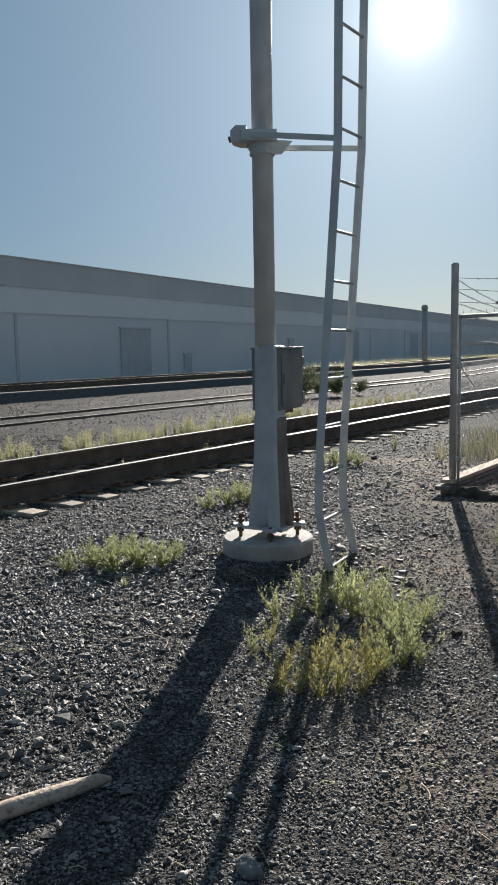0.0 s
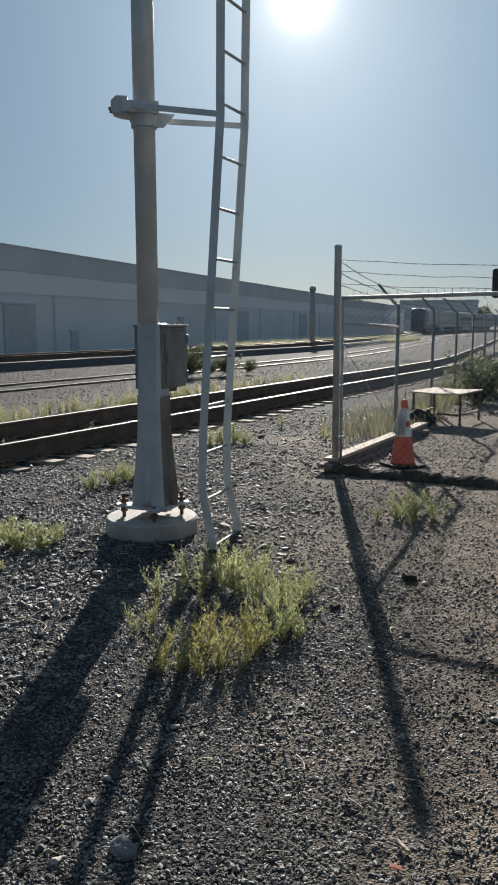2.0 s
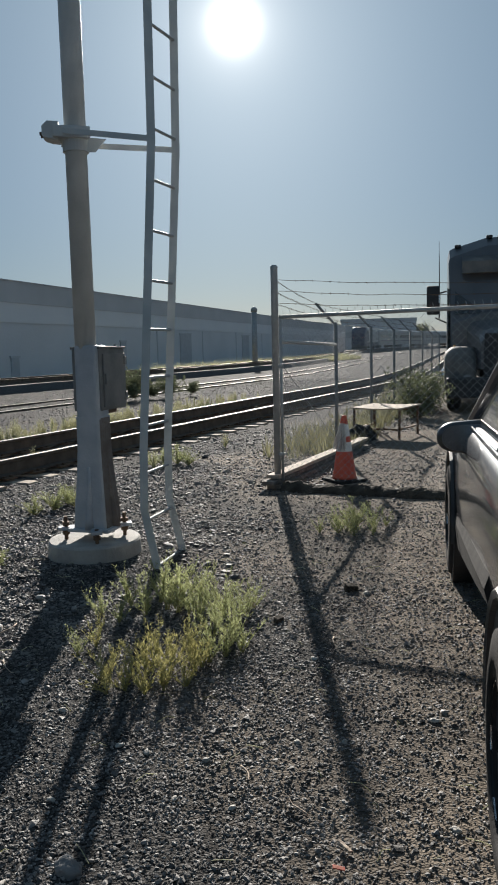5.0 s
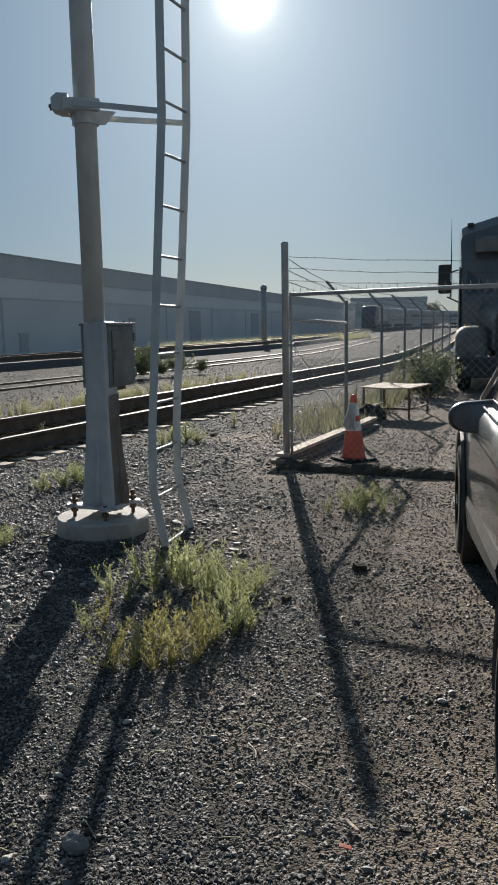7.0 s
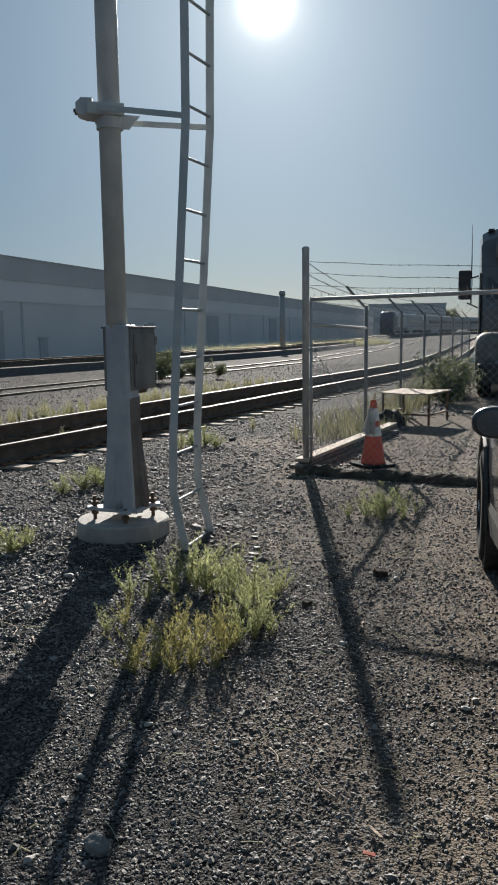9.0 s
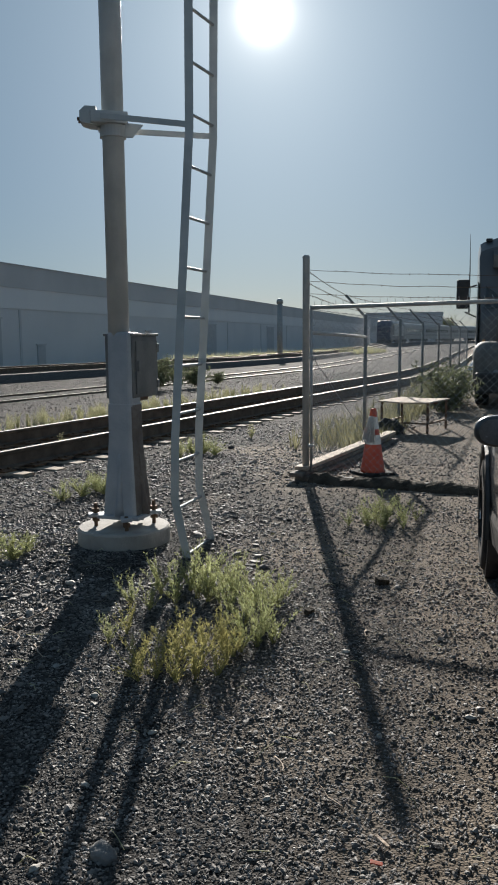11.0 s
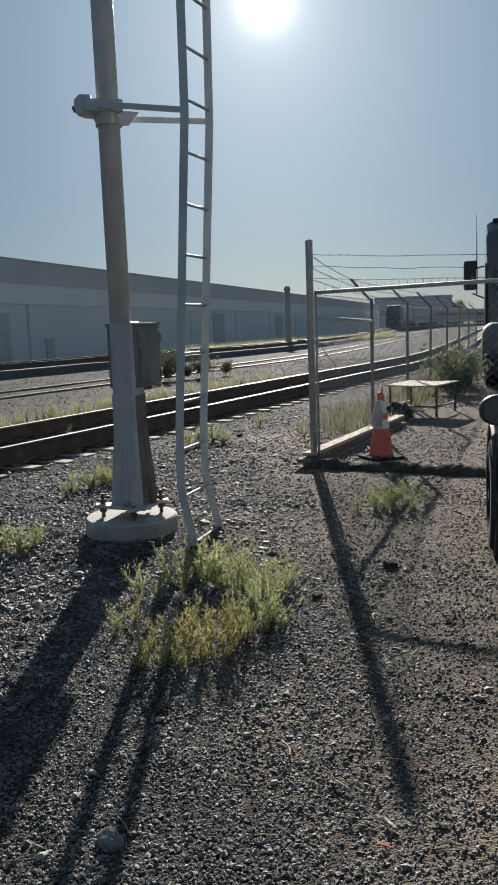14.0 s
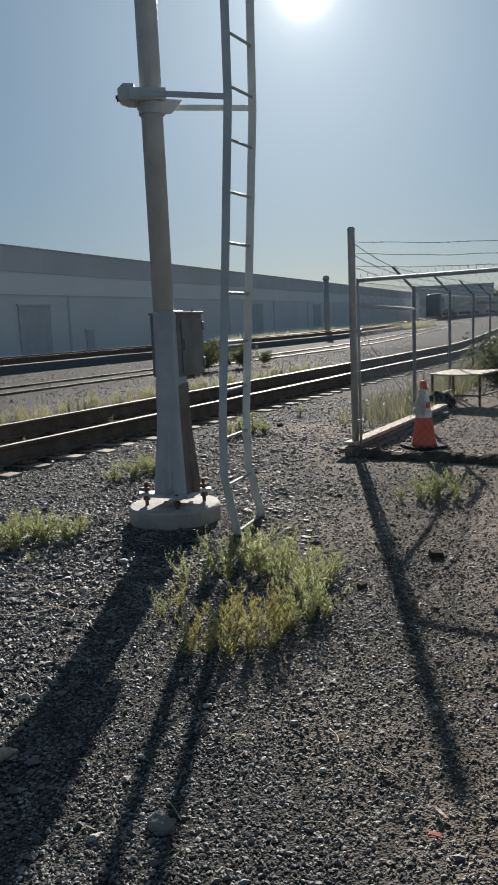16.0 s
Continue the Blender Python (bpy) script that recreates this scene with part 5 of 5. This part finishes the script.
shrub(5.3, 14.9, 1.0, 1, "dark bushy shrub growing by the fence")
shrub(5.9, 16.2, 0.8, 2, "dark bushy shrub growing by the fence")
for x, y, size, seed in ((-0.45, 24.9, 0.95, 3), (0.2, 25.4, 0.6, 5), (0.75, 25.7, 0.8, 6), (1.5, 26.4, 0.45, 7)):
    shrub(x, y, size, seed, "scraggly half-dry bush standing between the tracks")
shrub(6.3, 17.6, 0.9, 4, "dark bushy shrub growing by the fence")


def tree(x, y, h, seed):
    r = random.Random(seed)
    t = thing("tree", pose(x, y, -0.1), "dark leafy tree on the skyline far down the track", "tree", "far trees")
    tr = bmesh.new()
    tube(tr, [(0, 0, 0), (0.1, 0, h * 0.3), (0, 0.1, h * 0.6)], [h * 0.04, h * 0.03, h * 0.018], 8)
    ends = []
    for k in range(9):
        a = k * 2.4
        b = Vector((0, 0, h * (0.28 + 0.035 * k)))
        e = b + Vector((math.cos(a) * h * 0.26, math.sin(a) * h * 0.26, h * r.uniform(0.15, 0.35)))
        tube(tr, [b, b.lerp(e, 0.5) + Vector((0, 0, 0.1)), e], [h * 0.014, h * 0.01, h * 0.004], 5)
        ends += [e, b.lerp(e, 0.6)]
    part("trunk", tr, M_BARK, t)
    v, f = [], []
    for e in ends:
        for _ in range(120):
            p = e + Vector((r.gauss(0, 1), r.gauss(0, 1), r.gauss(0, 0.8))) * h * 0.09
            w = Vector((r.gauss(0, 1), r.gauss(0, 1), r.gauss(0, 1))).normalized() * h * 0.035
            q = w.orthogonal().normalized() * h * 0.016
            n = len(v)
            v += [p - w, p + q, p + w, p - q]
            f.append((n, n + 1, n + 2, n + 3))
    me = bpy.data.meshes.new("crown")
    me.from_pydata(v, [], f)
    me.materials.append(M_SHRUB)
    ob = new("crown", me)
    ob.parent = t


for k, (x, y, h) in enumerate(((92, 262, 8.5), (100, 250, 7), (112, 262, 9), (124, 255, 8), (140, 262, 9.5), (160, 262, 8))):
    tree(x, y, h, 70 + k)


# ---- loose stones ----
def ico(sub):
    bm = bmesh.new()
    bmesh.ops.create_icosphere(bm, subdivisions=sub, radius=1)
    v = np.array([x.co[:] for x in bm.verts])
    f = np.array([[x.index for x in y.verts] for y in bm.faces])
    bm.free()
    return v, f


def gravel(name, label, n, region, sizes, seed, sub, keep=lambda x, y: True, fade=0.5, mat=M_STONE):
    """Crushed stones lying on the ground, each turned and broken differently."""
    g = np.random.default_rng(seed)
    if sub:
        base, faces = ico(sub)
    else:
        base = np.array([(1, 0, 0), (0, 1, 0), (-1, 0, 0), (0, -1, 0), (0, 0, 1), (0, 0, -1)], float)
        faces = np.array([(0, 1, 4), (1, 2, 4), (2, 3, 4), (3, 0, 4), (1, 0, 5), (2, 1, 5), (3, 2, 5), (0, 3, 5)])
        base[:4, 2] = (0.35, -0.25, 0.4, -0.3)
    V0, F0, k = [], [], 0
    x0, x1, y0, y1 = region
    xs, ys = g.uniform(x0, x1, n), g.uniform(y0, y1, n)
    for x, y in zip(xs, ys):
        edge = min(x - x0, x1 - x, y - y0, y1 - y) / fade
        if g.random() > edge or not keep(x, y):
            continue
        s = (sizes[0] + (sizes[1] - sizes[0]) * g.random() ** 1.7) * (1 + min(0.9, 1.3 * max(0, g.normal() - 1.9)))
        jit = base * (1 + g.uniform(-0.32, 0.32, (len(base), 1)))
        a, b = g.uniform(0, 6.283), g.uniform(-0.4, 0.4)
        sc = jit * np.array([1.0, g.uniform(0.6, 1.0), g.uniform(0.32, 0.65)]) * s
        ca, sa, cb, sb = math.cos(a), math.sin(a), math.cos(b), math.sin(b)
        rot = np.array([[ca, -sa * cb, sa * sb], [sa, ca * cb, -ca * sb], [0, sb, cb]])
        V0.append(sc @ rot.T + np.array([x, y, ground_z(x, y) + s * 0.22]))
        F0.append(faces + k)
        k += len(base)
    V1, F1 = np.concatenate(V0), np.concatenate(F0)
    me = bpy.data.meshes.new(name)
    me.from_pydata(V1.tolist(), [], F1.tolist())
    me.materials.append(mat)
    tagged(new(name, me), label, "gravel", kind="stuff")


def off_base(x, y):
    return math.hypot(x - MX, y - MY) > 0.33


def yard(x, y):
    # the trodden yard side carries fewer stones than the track side
    q = noise.noise((x * 0.7, y * 0.7, 2.0)) * 0.5 + 0.5
    lim = 1.0 - smooth01(0.2, 1.5, x + 0.5 * (q - 0.5)) * 0.52
    q2 = noise.noise((x * 2.1, y * 2.1, 7.0)) * 0.5 + 0.5
    return off_base(x, y) and random.random() < lim * (0.30 + 0.7 * q + 0.5 * q2)


gravel("fine_gravel", "dark crushed gravel covering the near ground", 165000, (-2.3, 2.5, 0.4, 4.6), (0.003, 0.0098), 1, 0, yard)
gravel("coarse_gravel", "coarse grey gravel spread over the yard", 80000, (-3.1, 3.5, 3.7, 6.8), (0.0045, 0.0125), 2, 0, yard)
gravel("yard_gravel", "coarse grey gravel reaching to the gate and track", 42000, (-4.8, 5.2, 5.8, 10.4), (0.007, 0.018), 5, 0, yard)
gravel("pale_chips", "tiny pale stone chips sprinkled over the dirt", 15000, (-1.6, 2.4, 0.9, 6.0), (0.0022, 0.0065), 9, 0, off_base, 0.4, M_CHIP)
gravel("mixed_pebbles", "rounded pebbles of mixed size pressed into the dirt", 9000, (-1.7, 2.5, 0.9, 5.2), (0.0045, 0.0105), 10, 1, off_base, 0.4)
gravel("slaty_gravel", "broken slaty stones lying thick beside the mast", 17000, (-3.3, 0.4, 1.2, 6.6), (0.010, 0.024), 7, 0,
       lambda x, y: off_base(x, y) and random.random() < (1 - smooth01(-1.3, -0.2, x + 0.3 * noise.noise((x, y, 3)))) * (0.35 + 0.9 * max(0, noise.noise((x * 1.4, y * 1.4, 8)) + 0.4)))
gravel("track_gravel", "loose ballast stones beside the track", 27000, (-6.5, 7, 3.4, 15), (0.011, 0.027), 3, 1, lambda x, y: off_base(x, y) and (Vector((x, y, 0)) - TRACK0).dot(V) < 4.6 + 1.4 * noise.noise((x * 0.8, y * 0.8, 4)))
gravel("far_gravel", "grey stones strewn between the tracks", 42000, (-15, 17, 12, 37), (0.012, 0.032), 4, 0, lambda x, y: (Vector((x, y, 0)) - TRACK0).dot(V) < -0.6, 1.5)
gravel("scattered_gravel", "loose gravel scattered over the wider yard", 16000, (-9, 9, -8, 7.5), (0.006, 0.018), 6, 0, off_base, 4.0)


def straw():
    """Bits of dry stalk scattered over the dirt."""
    r = random.Random(8)
    bm = bmesh.new()
    for _ in range(150):
        y = r.uniform(1.6, 6.5)
        x = r.uniform(-0.42, 0.5) * y
        a, L = r.uniform(0, 6.283), r.uniform(0.02, 0.11)
        d = Vector((math.cos(a), math.sin(a), 0)) * L
        p = Vector((x, y, ground_z(x, y) + 0.01))
        tube(bm, [p, p + d * 0.5 + Vector((r.uniform(-.01, .01), 0, r.uniform(0.004, 0.02))), p + d + Vector((0, 0, r.uniform(-0.004, 0.012)))], 0.0013, 4)
    ob = finish("dry_straw", bm, M_DRY)
    tagged(ob, "bits of dry straw scattered over the gravel", "straw", kind="stuff")


straw()


def single_stone(x, y, s, flat, mat, seed, label, group="", turn=None):
    bm = bmesh.new()
    bmesh.ops.create_icosphere(bm, subdivisions=3, radius=1)
    for v in bm.verts:
        p = v.co.copy()
        q = p + Vector((seed * 3.1, 0, 0))
        v.co = Vector((p.x, p.y * 0.68, p.z * flat)) * s * (1 + 0.45 * noise.noise(q * 1.3) + 0.16 * noise.noise(q * 3.1))
    ob = finish("stone", bm, mat, smooth=True)
    ob.matrix_world = pose(x, y, ground_z(x, y) + s * flat * 0.45, 0, 0, seed * 47 if turn is None else turn)
    tagged(ob, label, "stone", group)


single_stone(-0.19, 2.05, 0.045, 0.6, M_DARK_STONE, 1, "large smooth grey stone resting on the gravel", turn=-52)
for k, (x, y, s) in enumerate(((-0.31, 3.08, 0.030), (-0.07, 2.74, 0.026), (-0.37, 2.02, 0.028), (0.03, 2.67, 0.026), (1.13, 2.72, 0.03), (0.24, 2.58, 0.024),
                               (0.75, 2.62, 0.024), (0.58, 2.66, 0.022), (-0.28, 2.42, 0.022), (-0.78, 2.9, 0.035), (-1.05, 2.75, 0.035), (-0.92, 2.62, 0.03),
                               (-1.2, 2.9, 0.04), (0.30, 2.28, 0.022), (0.12, 2.36, 0.02), (0.95, 2.05, 0.025), (1.05, 1.75, 0.03), (-0.33, 1.75, 0.03), (1.3, 4.3, 0.04), (0.8, 3.4, 0.03),
                               (-1.6, 3.6, 0.05), (-1.3, 3.3, 0.045), (-0.75, 4.1, 0.05), (-0.6, 4.6, 0.05))):
    single_stone(x, y, s * 0.66, 0.5, M_PALE_STONE, 3 + k, "small pale stone lying loose on the gravel", "loose pale stones")
tagged(finish("wood_chip", boxed((0.60, 2.02, 0.012), (0.012, 0.055, 0.006), (8, 5, 28), 0.002), M_WOOD), "pale splinter of wood on the dirt", "wood chip")
tagged(finish("plastic_scrap", boxed((0.56, 1.93, 0.012), (0.035, 0.014, 0.003), (6, 12, -12), 0.001), M_ORANGE), "small scrap of orange plastic on the dirt", "litter")


def twigs():
    """Thin bent dead stalks lying on the stones beside the mast."""
    r = random.Random(31)
    for x, y, L in ((-1.05, 4.2, 0.34), (-0.95, 3.9, 0.42), (-0.82, 3.75, 0.3), (-0.75, 4.05, 0.26), (-1.25, 4.45, 0.3), (0.5, 2.25, 0.12), (0.95, 3.55, 0.14), (-0.6, 3.55, 0.2), (0.35, 2.45, 0.13)):
        a = r.uniform(0, 6.283)
        d = Vector((math.cos(a), math.sin(a), 0))
        n = Vector((-d.y, d.x, 0))
        bend = r.uniform(-0.25, 0.25)
        pts = []
        for k in range(7):
            u = k / 6
            p = Vector((x, y, 0)) + d * L * (u - 0.5) + n * L * bend * (4 * u * (1 - u)) + n * r.uniform(-0.008, 0.008)
            pts.append((p.x, p.y, ground_z(p.x, p.y) + 0.012 + 0.02 * u * r.random()))
        tagged(finish("dry_twig", tube(bmesh.new(), pts, [0.0034, 0.0032, 0.003, 0.0026, 0.0022, 0.0018, 0.001], 5), M_WOOD, smooth=True), "thin pale dry twig lying on the gravel", "twig", "dry twigs")


twigs()


def brick_fragment(x, y, size, turn):
    bm = boxed((0, 0, 0), size, bevel=0.006)
    for v in bm.verts:
        v.co += Vector((1, 1, 1)) * 0.012 * noise.noise(v.co * 19)
    ob = finish("brick_fragment", bm, M_EARTH)
    ob.matrix_world = pose(x, y, ground_z(x, y) + size[2] * 0.4, 4, 6, turn)
    tagged(ob, "dark broken lump of brick half sunk in the dirt", "brick fragment", "brick fragments")


brick_fragment(1.23, 4.38, (0.075, 0.05, 0.045), 8)
brick_fragment(0.72, 3.93, (0.045, 0.035, 0.03), 30)
